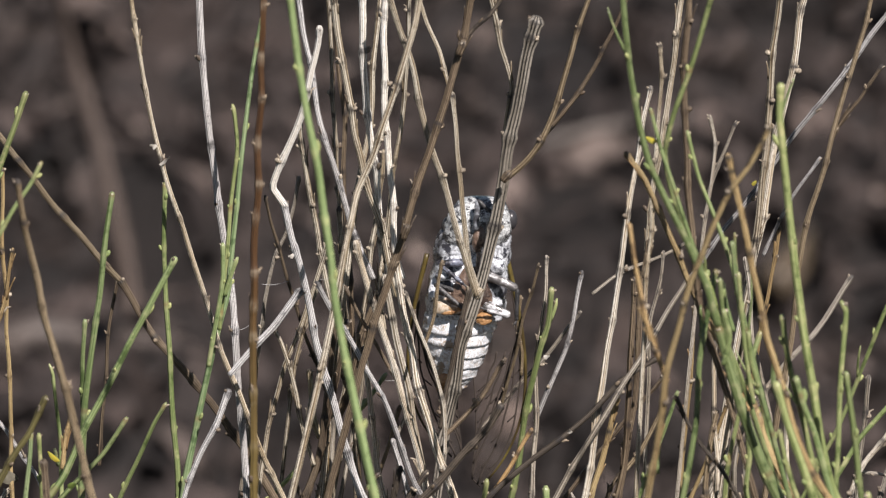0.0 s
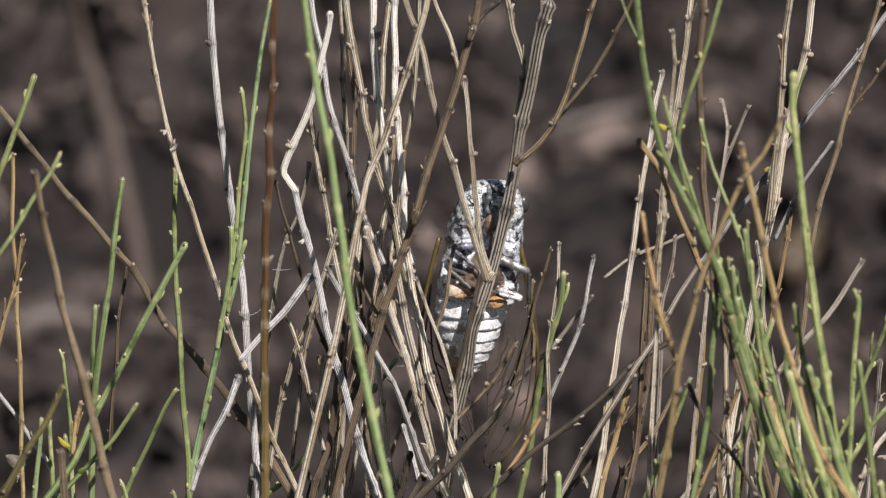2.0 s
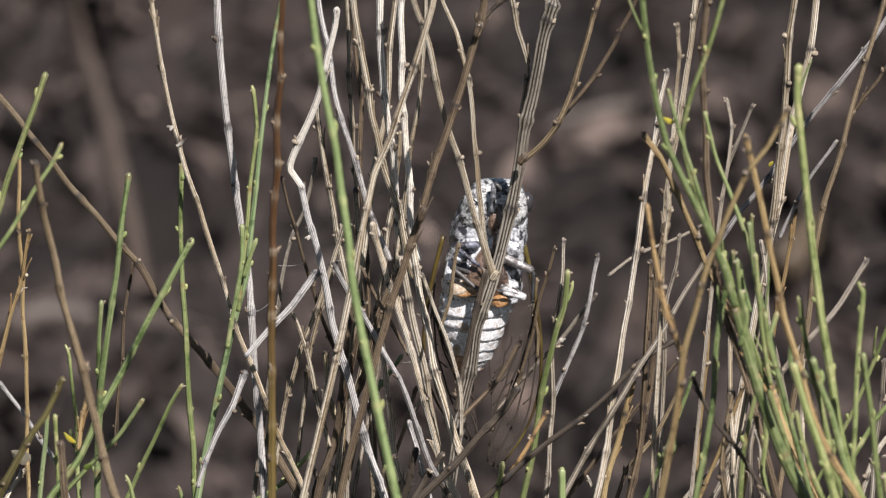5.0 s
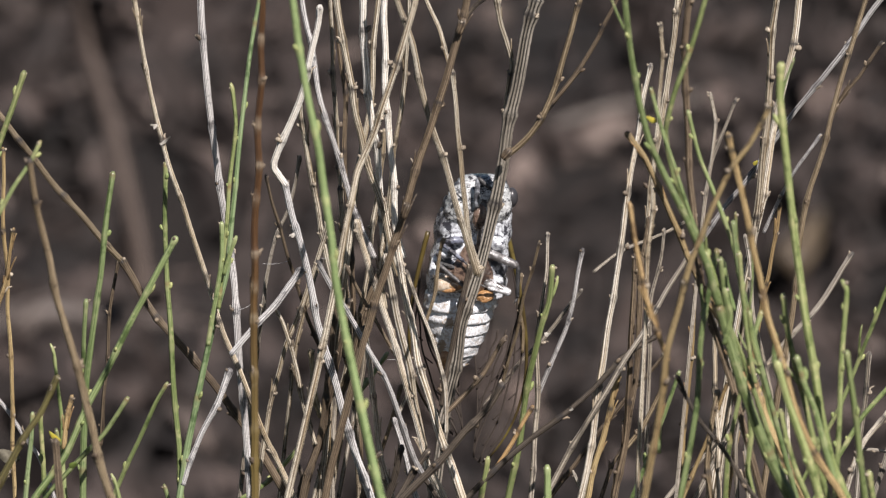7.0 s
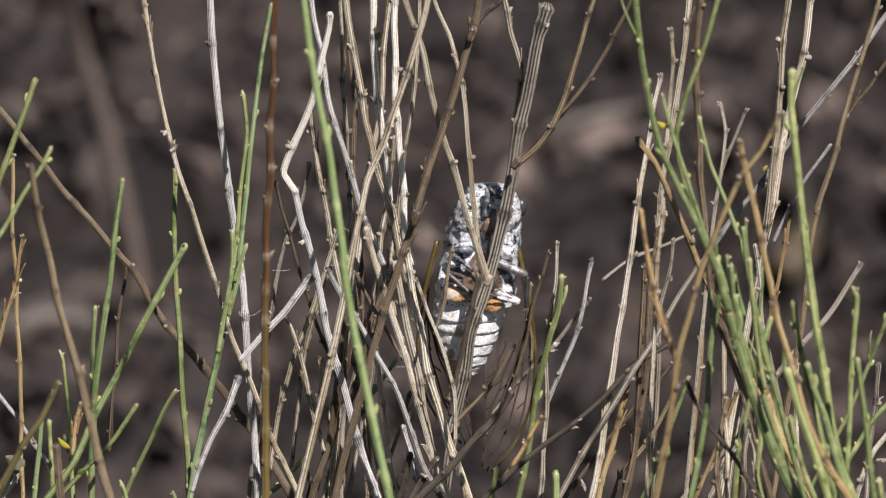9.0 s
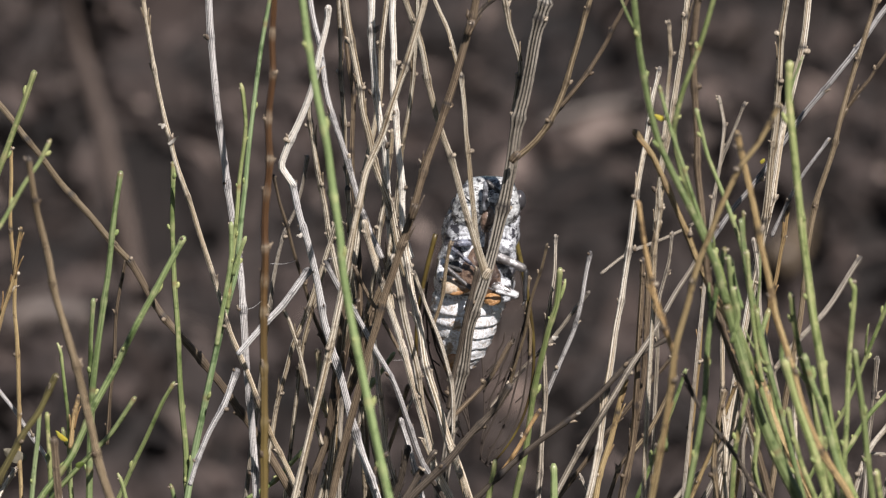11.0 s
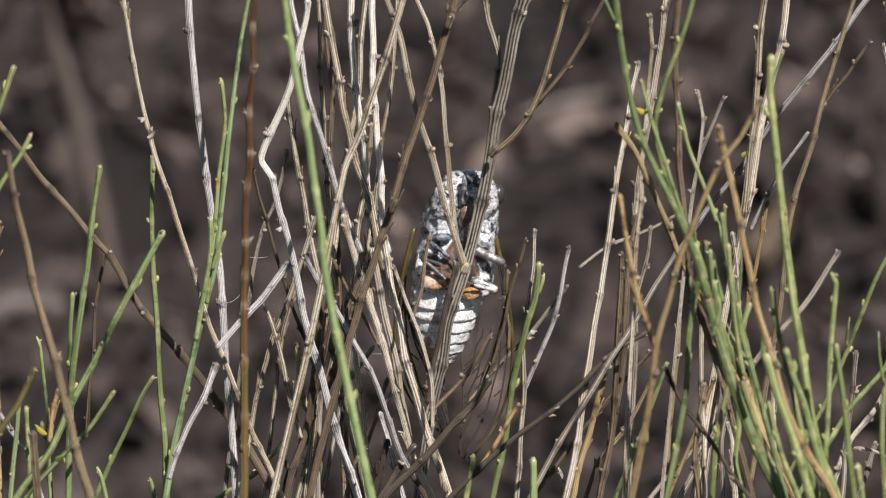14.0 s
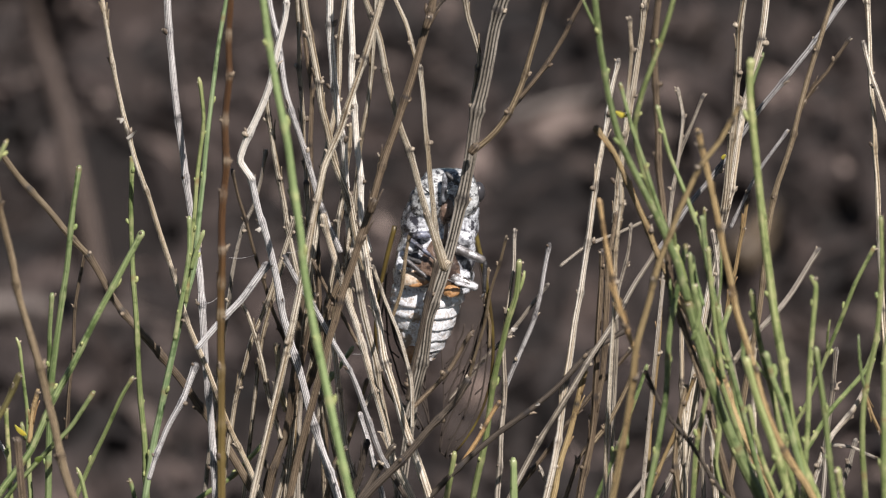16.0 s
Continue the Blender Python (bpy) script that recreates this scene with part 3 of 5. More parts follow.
stem(dry_shrub, "tan", 0.85, 0.69, False, (6.1, -7.9, -2.5), (5.1, -7.9, 2.1), (4.5, -8.0, 6.8), (3.9, -8.0, 12.4), (3.2, -8.1, 18.0), (2.7, -8.2, 25.7))
stem(mid_shrub, "tan", 0.62, 0.54, False, (2.9, 3.9, 21.5), (1.9, 3.9, 25.8), (1.1, 4.0, 29.0), (-0.7, 4.1, 32.9), (-2.1, 4.1, 37.3))
stem(mid_shrub, "brown", 1.08, 1.08, True, (-9.5, -14.9, -10.5), (-7.2, -15.0, -2.5), (-5.2, -15.0, 3.7), (-3.8, -15.0, 8.2), (-1.5, -15.0, 15.7), (0.8, -15.0, 23.6), (2.9, -15.0, 30.3), (4.4, -15.0, 35.8), (5.4, -15.1, 41.6))
stem(mid_shrub, "dark", 0.69, 0.54, False, (4.1, -14.0, 34.3), (5.8, -14.0, 36.3), (8.1, -14.0, 38.4), (10.0, -14.0, 41.4))
stem(dry_shrub, "tan", 0.70, 0.70, False, (9.9, 1.9, 17.6), (10.8, 1.9, 23.9), (9.9, 2.0, 27.5), (9.1, 2.0, 30.2), (8.4, 2.1, 34.6), (7.6, 2.1, 38.5))
stem(dry_shrub, "ribbed", 1.74, 2.02, True, (0.9, 0.8, -29.0), (1.7, 0.6, -23.7), (2.6, 0.5, -19.3), (4.0, 0.4, -12.0), (6.0, 0.2, -5.2), (8.1, 0.0, 3.7), (9.7, -0.2, 11.3), (10.9, -0.3, 18.9), (12.6, -0.5, 27.3), (13.9, -0.7, 33.2), (14.25, -0.75, 34.8))
stem(dry_shrub, "ochre", 0.93, 0.70, False, (10.2, 0.1, 11.9), (11.7, 0.1, 13.2), (13.2, 0.1, 14.8), (14.8, 0.0, 17.2), (16.5, 0.0, 21.6), (17.9, -0.0, 26.3), (19.3, -0.1, 31.1), (20.7, -0.1, 35.5), (21.9, -0.1, 39.0))
stem(dry_shrub, "brown", 0.78, 0.54, False, (14.0, 3.4, 15.1), (17.1, 3.2, 19.2), (19.8, 3.1, 23.2), (22.7, 2.9, 27.6), (25.1, 2.8, 32.8), (27.0, 2.6, 37.6))
# dark strip added for the shade along the ribbed stem's left side
stem(dry_shrub, "dark", 0.70, 0.85, False, (0.9, -0.2, -23.5), (2.85, -0.4, -13.0), (4.25, -0.5, -7.0), (5.2, -0.5, -3.4))
stem(dry_shrub, "ochre", 0.54, 0.54, False, (-1.2, -5.8, -10.6), (0.1, -5.9, -6.0), (0.8, -6.1, -0.8), (1.2, -6.2, 1.9))
stem(mid_shrub, "white", 1.08, 0.85, True, (1.2, -2.2, -35.4), (-0.7, -2.6, -31.3), (-2.6, -3.2, -24.7), (-4.2, -3.8, -18.1), (-5.6, -4.3, -12.4), (-6.9, -4.7, -8.3), (-8.7, -5.3, -2.6), (-10.6, -5.9, 4.6))
stem(mid_shrub, "white", 1.01, 1.01, True, (-0.3, 4.5, -37.2), (-1.5, 3.5, -29.7), (-2.8, 2.7, -23.0), (-3.8, 1.9, -17.2), (-5.0, 1.2, -11.4), (-5.9, 0.4, -5.6), (-6.5, -0.1, -1.7))
stem(mid_shrub, "white", 1.24, 0.93, True, (3.7, -5.2, -34.6), (2.4, -5.4, -30.6), (0.9, -5.6, -26.1), (-0.7, -5.9, -20.8), (-2.1, -6.1, -15.6), (-2.9, -6.3, -10.3), (-3.9, -6.6, -5.5), (-5.1, -6.9, 2.0))
stem(mid_shrub, "brown", 0.54, 0.54, False, (-5.4, 5.8, -17.4), (-7.3, 5.9, -13.8), (-10.0, 6.1, -8.7), (-12.0, 6.2, -4.7))
stem(mid_shrub, "silver", 0.77, 0.69, True, (0.1, -8.4, -33.8), (-2.2, -8.8, -29.3), (-4.8, -9.4, -22.3), (-6.6, -10.0, -16.5), (-10.0, -10.6, -10.4), (-13.8, -11.2, -3.9), (-15.9, -11.6, 0.4))
stem(mid_shrub, "tan", 0.86, 0.78, True, (-11.3, 14.5, -22.9), (-12.8, 13.7, -16.2), (-14.4, 12.7, -7.9), (-15.3, 12.0, -2.1), (-16.5, 11.2, 4.5), (-17.6, 10.3, 11.5), (-18.3, 9.6, 17.7))
stem(mid_shrub, "tan", 0.78, 0.71, True, (-14.5, 23.8, -30.2), (-13.7, 22.5, -18.5), (-12.9, 21.5, -8.5), (-12.8, 20.2, 3.1))
stem(mid_shrub, "tan", 0.86, 0.70, True, (-12.9, 18.4, -25.5), (-10.5, 18.2, -16.6), (-9.1, 18.0, -7.6), (-8.1, 17.9, 0.5), (-7.3, 17.8, 6.9), (-6.7, 17.7, 11.8))
stem(mid_shrub, "brown", 1.17, 0.86, True, (-18.7, 10.9, -39.0), (-16.4, 10.6, -32.8), (-14.0, 10.2, -26.7), (-11.2, 9.8, -18.5), (-9.3, 9.4, -11.9), (-6.9, 9.0, -5.4))
stem(mid_shrub, "brown", 1.01, 0.78, True, (-18.3, 2.8, -36.8), (-16.1, 3.4, -29.7), (-15.0, 4.0, -21.8), (-13.9, 4.6, -13.9), (-13.1, 5.1, -7.6))
stem(mid_shrub, "brown", 0.93, 0.70, True, (-17.8, 9.3, -37.7), (-15.9, 8.6, -30.3), (-14.0, 8.0, -22.8), (-12.6, 7.4, -16.2), (-11.8, 6.8, -9.6))
stem(mid_shrub, "tan", 0.70, 0.54, False, (-16.5, 3.1, -29.6), (-17.6, 3.0, -24.8), (-18.6, 3.0, -19.9), (-19.9, 3.0, -15.1), (-20.9, 3.0, -11.9), (-22.1, 2.9, -9.6))
stem(mid_shrub, "tan", 0.70, 0.62, True, (-23.9, 4.0, -32.3), (-22.9, 4.4, -25.1), (-21.7, 4.7, -20.4), (-20.4, 5.0, -15.6), (-18.4, 5.3, -10.9), (-16.3, 5.6, -4.5), (-14.5, 6.0, 1.4))
stem(mid_shrub, "cream", 0.94, 0.78, False, (-15.7, 14.8, -28.7), (-16.5, 14.9, -24.6), (-17.0, 15.1, -20.2), (-17.2, 15.1, -18.9))
stem(mid_shrub, "grey", 0.70, 0.55, False, (-17.5, 10.2, -29.1), (-16.7, 10.0, -22.6), (-15.7, 9.9, -18.5), (-15.1, 9.8, -15.2))
stem(mid_shrub, "orange", 0.78, 0.78, True, (-15.3, 18.7, -41.1), (-15.1, 18.0, -36.0), (-14.1, 17.3, -30.1))
stem(mid_shrub, "grey", 0.78, 0.62, True, (-14.0, 5.2, -37.4), (-14.0, 6.0, -30.4), (-13.7, 6.8, -23.7))
stem(mid_shrub, "white", 0.93, 0.78, True, (-5.9, 6.0, -37.6), (-7.3, 5.6, -32.7), (-8.3, 5.0, -25.3), (-9.0, 4.5, -18.7), (-9.5, 4.0, -12.9))
stem(mid_shrub, "green", 0.78, 0.70, True, (-27.0, 11.9, -39.7), (-23.0, 12.0, -37.2), (-20.7, 12.0, -34.6), (-18.3, 12.1, -31.6))
stem(mid_shrub, "green", 0.71, 0.63, False, (-11.4, 31.9, -30.7), (-9.0, 32.0, -27.5), (-6.5, 32.1, -23.8))
stem(mid_shrub, "ochre", 0.63, 0.55, True, (-9.0, 21.5, -41.8), (-7.4, 21.8, -36.2), (-5.7, 22.2, -29.8), (-4.4, 22.4, -25.8))
stem(mid_shrub, "silver", 0.86, 0.70, True, (-2.5, 10.4, -38.8), (-4.1, 10.0, -33.1), (-5.5, 9.6, -27.5))
stem(mid_shrub, "dark", 1.09, 0.78, True, (-6.6, 2.4, -37.1), (-5.3, 2.0, -33.4), (-4.4, 1.6, -29.2))
stem(mid_shrub, "dark", 1.00, 0.77, True, (-5.0, -8.4, -34.2), (-2.6, -8.0, -30.7), (-0.7, -7.6, -27.4))
stem(mid_shrub, "dark", 1.15, 0.92, True, (-3.8, -19.7, -30.7), (0.5, -19.9, -26.3), (3.9, -20.0, -21.9), (7.4, -20.1, -18.3), (9.5, -20.2, -14.8))
stem(dry_shrub, "brown", 0.70, 0.62, False, (1.5, -4.2, -23.7), (4.3, -4.1, -20.9), (6.7, -4.0, -18.1), (9.0, -3.9, -14.1), (10.1, -3.8, -12.7))
stem(mid_shrub, "white", 0.62, 0.54, False, (1.6, -8.8, -24.9), (1.4, -8.9, -17.6), (-0.3, -9.0, -11.2), (-2.2, -9.1, -6.0), (-3.8, -9.2, -1.6))
thin_grey_stem = stem(dry_shrub, "grey", 0.86, 0.55, True, (13.4, 10.1, -38.8), (13.8, 10.4, -31.6), (14.2, 10.7, -25.2), (14.3, 11.1, -17.2), (15.0, 11.3, -13.2), (15.7, 11.5, -7.6), (15.9, 11.8, -1.7))
stem(dry_shrub, "silver", 0.70, 0.62, False, (14.2, 11.3, -25.5), (16.9, 11.1, -18.8), (18.4, 11.0, -15.1), (19.6, 10.9, -9.9), (20.6, 10.7, -3.8))
stem(dry_shrub, "ochre", 0.47, 0.39, False, (9.1, 9.5, -24.2), (11.2, 9.2, -15.9), (12.2, 9.0, -10.6), (13.7, 8.8, -6.1), (14.6, 8.6, -2.2))
stem(dry_shrub, "ochre", 0.55, 0.47, False, (12.2, 10.0, -18.5), (12.4, 10.0, -15.3), (11.9, 10.0, -11.3), (12.2, 10.0, -7.2))
stem(dry_shrub, "green", 1.01, 0.86, True, (10.3, 12.4, -39.4), (11.6, 11.5, -32.7), (13.0, 10.2, -22.6), (14.7, 9.2, -15.1), (15.9, 8.7, -10.9), (16.4, 8.0, -5.5))
stem(dry_shrub, "green", 0.62, 0.47, False, (16.2, 9.0, -10.6), (16.8, 9.0, -9.0), (17.1, 9.0, -7.4))
stem(dry_shrub, "orange", 0.70, 0.54, False, (7.8, -3.2, -32.4), (11.0, -3.0, -27.8), (13.7, -2.8, -22.8))
stem(dry_shrub, "green", 0.93, 0.77, True, (6.5, -5.9, -34.4), (7.1, -6.0, -31.2), (7.4, -6.1, -29.2))
low_green_stem = stem(dry_shrub, "green", 1.23, 0.92, True, (15.5, -12.3, -33.1), (15.5, -12.0, -30.4), (15.4, -11.7, -28.3))
stem(dry_shrub, "dark", 0.93, 0.70, True, (5.1, -6.0, -34.4), (9.4, -5.6, -30.1), (13.6, -5.3, -26.6), (18.7, -5.0, -22.8), (22.6, -4.7, -19.1), (26.0, -4.4, -15.6), (31.1, -4.1, -12.3))
stem(dry_shrub, "grey", 0.82, 0.66, True, (15.6, -8.4, -33.8), (19.4, -8.2, -26.6), (26.0, -8.0, -15.5), (30.6, -7.8, -7.9), (35.2, -7.6, -0.0))
stem(dry_shrub, "silver", 0.71, 0.79, False, (35.7, 25.2, -8.5), (40.5, 25.1, -1.7), (46.0, 25.1, 6.0), (50.7, 25.0, 12.8), (56.1, 24.9, 19.7), (60.7, 24.9, 26.1), (63.8, 24.8, 30.2))
stem(dry_shrub, "white", 1.08, 0.70, True, (20.1, -3.0, -35.2), (21.8, -2.3, -28.2), (22.8, -1.5, -19.6), (24.1, -0.7, -11.7), (25.3, 0.0, -3.9), (26.4, 0.8, 4.7), (27.7, 1.7, 13.2), (28.8, 2.3, 19.5), (29.9, 2.7, 24.3))
stem(dry_shrub, "orange", 0.93, 0.70, True, (21.3, 0.7, -36.2), (23.4, 1.7, -28.4), (25.0, 2.6, -21.4), (26.1, 3.1, -17.1))
stem(dry_shrub, "brown", 1.16, 0.70, True, (25.0, 2.8, -36.8), (26.3, 2.1, -29.3), (26.8, 1.3, -21.1), (27.1, 0.6, -14.5), (27.6, -0.2, -6.3), (27.6, -0.6, -1.8))
stem(dry_shrub, "brown", 0.85, 0.85, False, (26.4, 3.8, -29.8), (27.7, 3.9, -21.0), (28.3, 4.0, -12.2), (29.6, 4.3, 2.2))
stem(dry_shrub, "tan", 0.85, 0.93, False, (29.4, 4.7, 0.5), (30.7, 4.3, 11.0), (32.1, 4.0, 20.6), (33.1, 3.7, 27.9), (34.2, 3.3, 37.5))
stem(near_shrub, "tan", 0.68, 0.53, True, (28.4, -43.8, 1.6), (28.8, -44.7, 9.7), (29.2, -45.8, 20.0), (30.0, -46.9, 30.4), (30.3, -47.7, 37.5), (30.5, -48.2, 42.4))
stem(near_shrub, "orange", 0.98, 0.75, True, (44.9, -55.3, -11.0), (41.1, -55.0, -2.5), (38.0, -54.8, 3.7), (35.4, -54.7, 8.3), (33.5, -54.5, 12.5), (30.8, -54.3, 19.4), (28.2, -54.1, 25.2), (25.7, -54.0, 28.7))
stem(near_shrub, "orange", 0.72, 0.65, False, (30.3, -121.8, 14.8), (29.0, -121.8, 18.9), (27.5, -121.8, 23.0), (26.2, -121.8, 29.3), (25.1, -121.8, 35.8))
stem(near_shrub, "orange", 1.01, 0.65, True, (27.0, -125.8, -2.1), (28.2, -125.9, 3.2), (29.3, -125.9, 10.7), (30.0, -125.9, 16.3), (31.7, -126.0, 23.7), (33.2, -126.0, 29.3), (35.3, -126.1, 35.2), (37.8, -126.1, 40.8), (40.3, -126.1, 44.2), (43.1, -126.1, 49.6))
bent_brown_stem = stem(near_shrub, "brown", 0.97, 0.90, True, (39.5, -59.8, -3.6), (37.2, -60.1, 4.2), (35.5, -60.3, 9.7), (34.5, -60.7, 18.3), (33.9, -61.0, 27.6), (33.4, -61.4, 37.7), (33.6, -61.8, 45.4), (33.9, -62.1, 53.1))
stem(near_shrub, "green", 1.92, 1.22, True, (46.7, -87.2, -12.5), (43.3, -87.4, -5.6), (40.5, -87.6, 2.1), (38.9, -87.7, 7.5), (37.3, -87.9, 13.6))
stem(near_shrub, "green", 1.18, 0.98, False, (37.3, -87.9, 13.6), (35.8, -88.1, 19.0), (33.5, -88.2, 24.3), (30.9, -88.4, 29.7), (28.5, -88.5, 35.0), (26.9, -88.7, 41.1), (25.9, -88.8, 47.2), (25.3, -89.0, 52.5), (24.7, -89.2, 59.3))
stem(near_shrub, "green", 0.83, 0.89, True, (40.6, -75.1, 3.5), (38.3, -75.2, 9.7), (34.9, -75.4, 19.6), (31.9, -75.5, 27.3), (30.5, -75.6, 33.8), (31.6, -75.7, 38.8), (33.7, -75.8, 44.5), (35.3, -75.9, 50.2), (36.7, -76.0, 55.5))
stem(near_shrub, "green", 0.70, 0.66, False, (35.3, -83.9, 20.2), (32.1, -84.0, 29.4), (29.9, -84.0, 36.2), (28.5, -84.1, 41.9))
stem(near_shrub, "green", 0.83, 0.67, False, (41.1, -68.8, 8.0), (39.8, -69.1, 16.1), (37.3, -69.3, 23.5), (35.2, -69.5, 28.9), (33.5, -69.8, 35.5))
stem(near_shrub, "green", 1.26, 1.10, True, (53.8, -96.5, -10.0), (51.9, -96.6, -5.4), (50.5, -96.6, 0.7), (49.5, -96.6, 6.8), (48.6, -96.6, 12.8), (47.7, -96.6, 19.6), (46.9, -96.6, 24.9), (46.3, -96.6, 30.2), (45.7, -96.6, 37.0), (45.1, -96.6, 43.0), (45.1, -96.7, 48.2))
stem(near_shrub, "green", 0.51, 0.45, False, (45.7, -63.0, 34.2), (46.6, -63.0, 37.7), (47.7, -63.0, 40.9))
stem(near_shrub, "green", 1.01, 0.88, True, (51.5, -91.6, -11.3), (50.4, -91.8, -7.8), (49.4, -92.1, -2.8), (48.3, -92.4, 1.9), (47.2, -92.7, 6.5), (46.2, -93.0, 11.9), (45.5, -93.3, 16.5))
stem(near_shrub, "green", 0.89, 0.81, True, (52.4, -93.7, -10.7), (52.9, -93.1, -2.5), (53.1, -92.5, 4.9), (53.6, -91.9, 12.4), (53.9, -91.6, 16.5), (53.2, -91.5, 17.9))
stem(near_shrub, "green", 1.07, 0.88, True, (55.9, -105.6, -7.5), (55.1, -105.2, -0.8), (54.5, -105.0, 3.7), (53.9, -104.7, 8.1), (53.5, -104.5, 11.8))
stem(near_shrub, "green", 0.72, 0.68, True, (51.8, -40.3, -18.1), (54.4, -41.0, -12.8), (56.9, -41.8, -5.9), (60.6, -43.1, 4.0), (63.3, -43.8, 9.8))
stem(near_shrub, "green", 0.85, 0.84, True, (53.4, -25.1, -26.1), (55.7, -25.2, -22.1), (58.3, -25.2, -17.7), (62.8, -25.2, -12.2), (64.6, -25.3, -7.4))
stem(near_shrub, "green", 0.78, 0.68, True, (26.7, -33.5, -27.0), (29.5, -33.6, -19.9), (31.7, -33.7, -13.5), (33.1, -33.7, -9.2))
stem(near_shrub, "green", 1.02, 0.89, True, (32.4, -82.1, -13.9), (33.8, -81.2, -7.2), (34.7, -80.3, -1.3), (35.1, -79.3, 6.1), (36.2, -78.3, 12.7), (37.3, -77.5, 18.6))
stem(near_shrub, "green", 0.90, 0.82, True, (47.9, -71.9, -16.6), (46.0, -71.7, -9.7), (44.4, -71.5, -3.6), (42.9, -71.4, 2.5), (41.4, -71.3, 8.6), (40.2, -71.1, 14.7), (39.5, -71.0, 20.8))
stem(near_shrub, "green", 0.76, 0.74, False, (40.4, -83.9, 3.5), (39.0, -84.0, 8.8), (38.1, -84.0, 13.4), (37.6, -84.1, 19.1))
stem(near_shrub, "green", 0.77, 0.74, False, (42.4, -76.0, -0.1), (41.3, -75.7, 6.7), (40.6, -75.5, 12.8), (40.2, -75.3, 17.7))
stem(near_shrub, "green", 0.90, 0.75, True, (38.7, -62.7, -19.1), (39.1, -62.9, -13.6), (40.0, -63.1, -8.1), (41.1, -63.3, -2.7))
stem(near_shrub, "green", 0.94, 0.80, True, (48.5, -100.6, -8.9), (47.0, -100.7, -5.0), (45.9, -100.9, -1.2), (45.0, -101.0, 3.0))
stem(near_shrub, "green", 1.13, 0.95, True, (52.4, -110.5, -6.2), (50.9, -109.8, -1.1), (49.3, -109.0, 4.7), (47.8, -108.6, 8.4), (46.9, -108.1, 12.0))
stem(near_shrub, "green", 0.94, 0.95, True, (56.9, -109.1, -7.0), (56.3, -109.3, -3.1))
stem(near_shrub, "green", 0.90, 0.90, False, (45.2, -58.8, -12.4), (44.2, -58.8, -5.4), (42.6, -58.8, 1.6), (43.6, -58.8, 5.5))
stem(near_shrub, "orange", 1.02, 0.80, True, (52.2, -112.2, -5.0), (48.8, -112.5, 1.1), (46.6, -112.7, 6.1), (44.8, -113.0, 12.2), (43.1, -113.4, 18.6), (41.6, -113.7, 25.4), (40.3, -114.0, 31.5), (38.8, -114.4, 39.0), (37.7, -114.6, 43.2))
stem(near_shrub, "orange", 1.12, 0.82, True, (49.2, -63.6, -18.9), (46.2, -63.3, -12.7), (43.9, -63.1, -7.4), (42.4, -62.9, -2.8), (38.6, -62.6, 4.1), (36.4, -62.5, 7.9))
stem(dry_shrub, "orange", 0.63, 0.55, True, (44.9, 20.6, -18.0), (46.4, 20.1, -9.8), (47.5, 19.8, -3.2), (48.0, 19.6, 0.5))
stem(dry_shrub, "tan", 1.09, 0.94, True, (42.4, 16.7, -17.0), (44.3, 15.8, -3.9), (45.1, 15.3, 4.3), (46.0, 14.7, 13.3), (46.8, 14.1, 23.0), (47.9, 13.3, 35.2))
stem(dry_shrub, "white", 1.10, 1.02, True, (43.1, 16.7, -10.5), (44.9, 18.0, -1.2), (46.6, 19.1, 7.4), (48.2, 20.2, 15.2), (49.7, 21.2, 23.0), (51.2, 22.2, 30.4), (52.2, 22.6, 33.9))
stem(dry_shrub, "ochre", 0.93, 0.70, True, (47.4, -3.7, -20.6), (49.1, -2.5, -10.5), (50.2, -1.2, -0.4), (51.6, -0.3, 7.3), (53.7, 0.5, 13.9), (55.6, 1.4, 21.2), (57.7, 2.3, 27.8), (60.3, 3.4, 37.4))
stem(dry_shrub, "brown", 0.54, 0.47, False, (55.0, 2.1, 17.8), (56.9, 2.0, 20.3), (58.9, 2.0, 22.7), (61.5, 1.9, 27.5))
stem(dry_shrub, "silver", 0.55, 0.47, False, (45.8, 16.3, -3.2), (50.5, 15.9, 6.2), (53.5, 15.8, 11.0))
stem(dry_shrub, "grey", 0.62, 0.54, True, (37.1, 5.3, 0.4), (38.2, 5.9, 9.8), (38.5, 6.3, 15.3), (38.1, 6.5, 19.1))
stem(dry_shrub, "grey", 0.62, 0.47, False, (37.9, 8.0, 7.7), (39.7, 8.0, 12.5), (40.9, 8.0, 15.7), (41.8, 8.0, 18.1))
stem(dry_shrub, "white", 0.78, 0.70, True, (39.3, 4.3, -37.2), (39.4, 4.1, -29.9), (38.9, 4.0, -23.4), (38.8, 3.8, -17.7), (38.9, 3.7, -12.1))
stem(dry_shrub, "white", 0.93, 0.77, True, (43.3, -4.3, -34.9), (42.9, -3.9, -27.7), (42.1, -3.8, -25.0))
stem(dry_shrub, "grey", 0.70, 0.62, True, (41.9, 4.8, -37.3), (41.7, 5.0, -30.1), (42.3, 5.2, -25.7))
stem(dry_shrub, "orange", 0.78, 0.63, True, (34.6, 14.4, -35.0), (35.1, 14.7, -27.8), (35.9, 15.3, -16.6), (36.3, 15.6, -9.9))
stem(near_shrub, "dark", 0.67, 0.52, False, (43.7, -75.7, -17.1), (41.4, -75.7, -14.1), (38.3, -75.6, -9.6), (34.7, -75.6, -4.9), (31.9, -75.5, 1.1))
stem(dry_shrub, "grey", 0.84, 0.74, True, (42.7, 10.3, -26.7), (45.0, 10.2, -22.6), (48.5, 10.0, -17.3), (52.0, 9.9, -13.3), (55.1, 9.8, -8.8), (58.0, 9.7, -4.4))
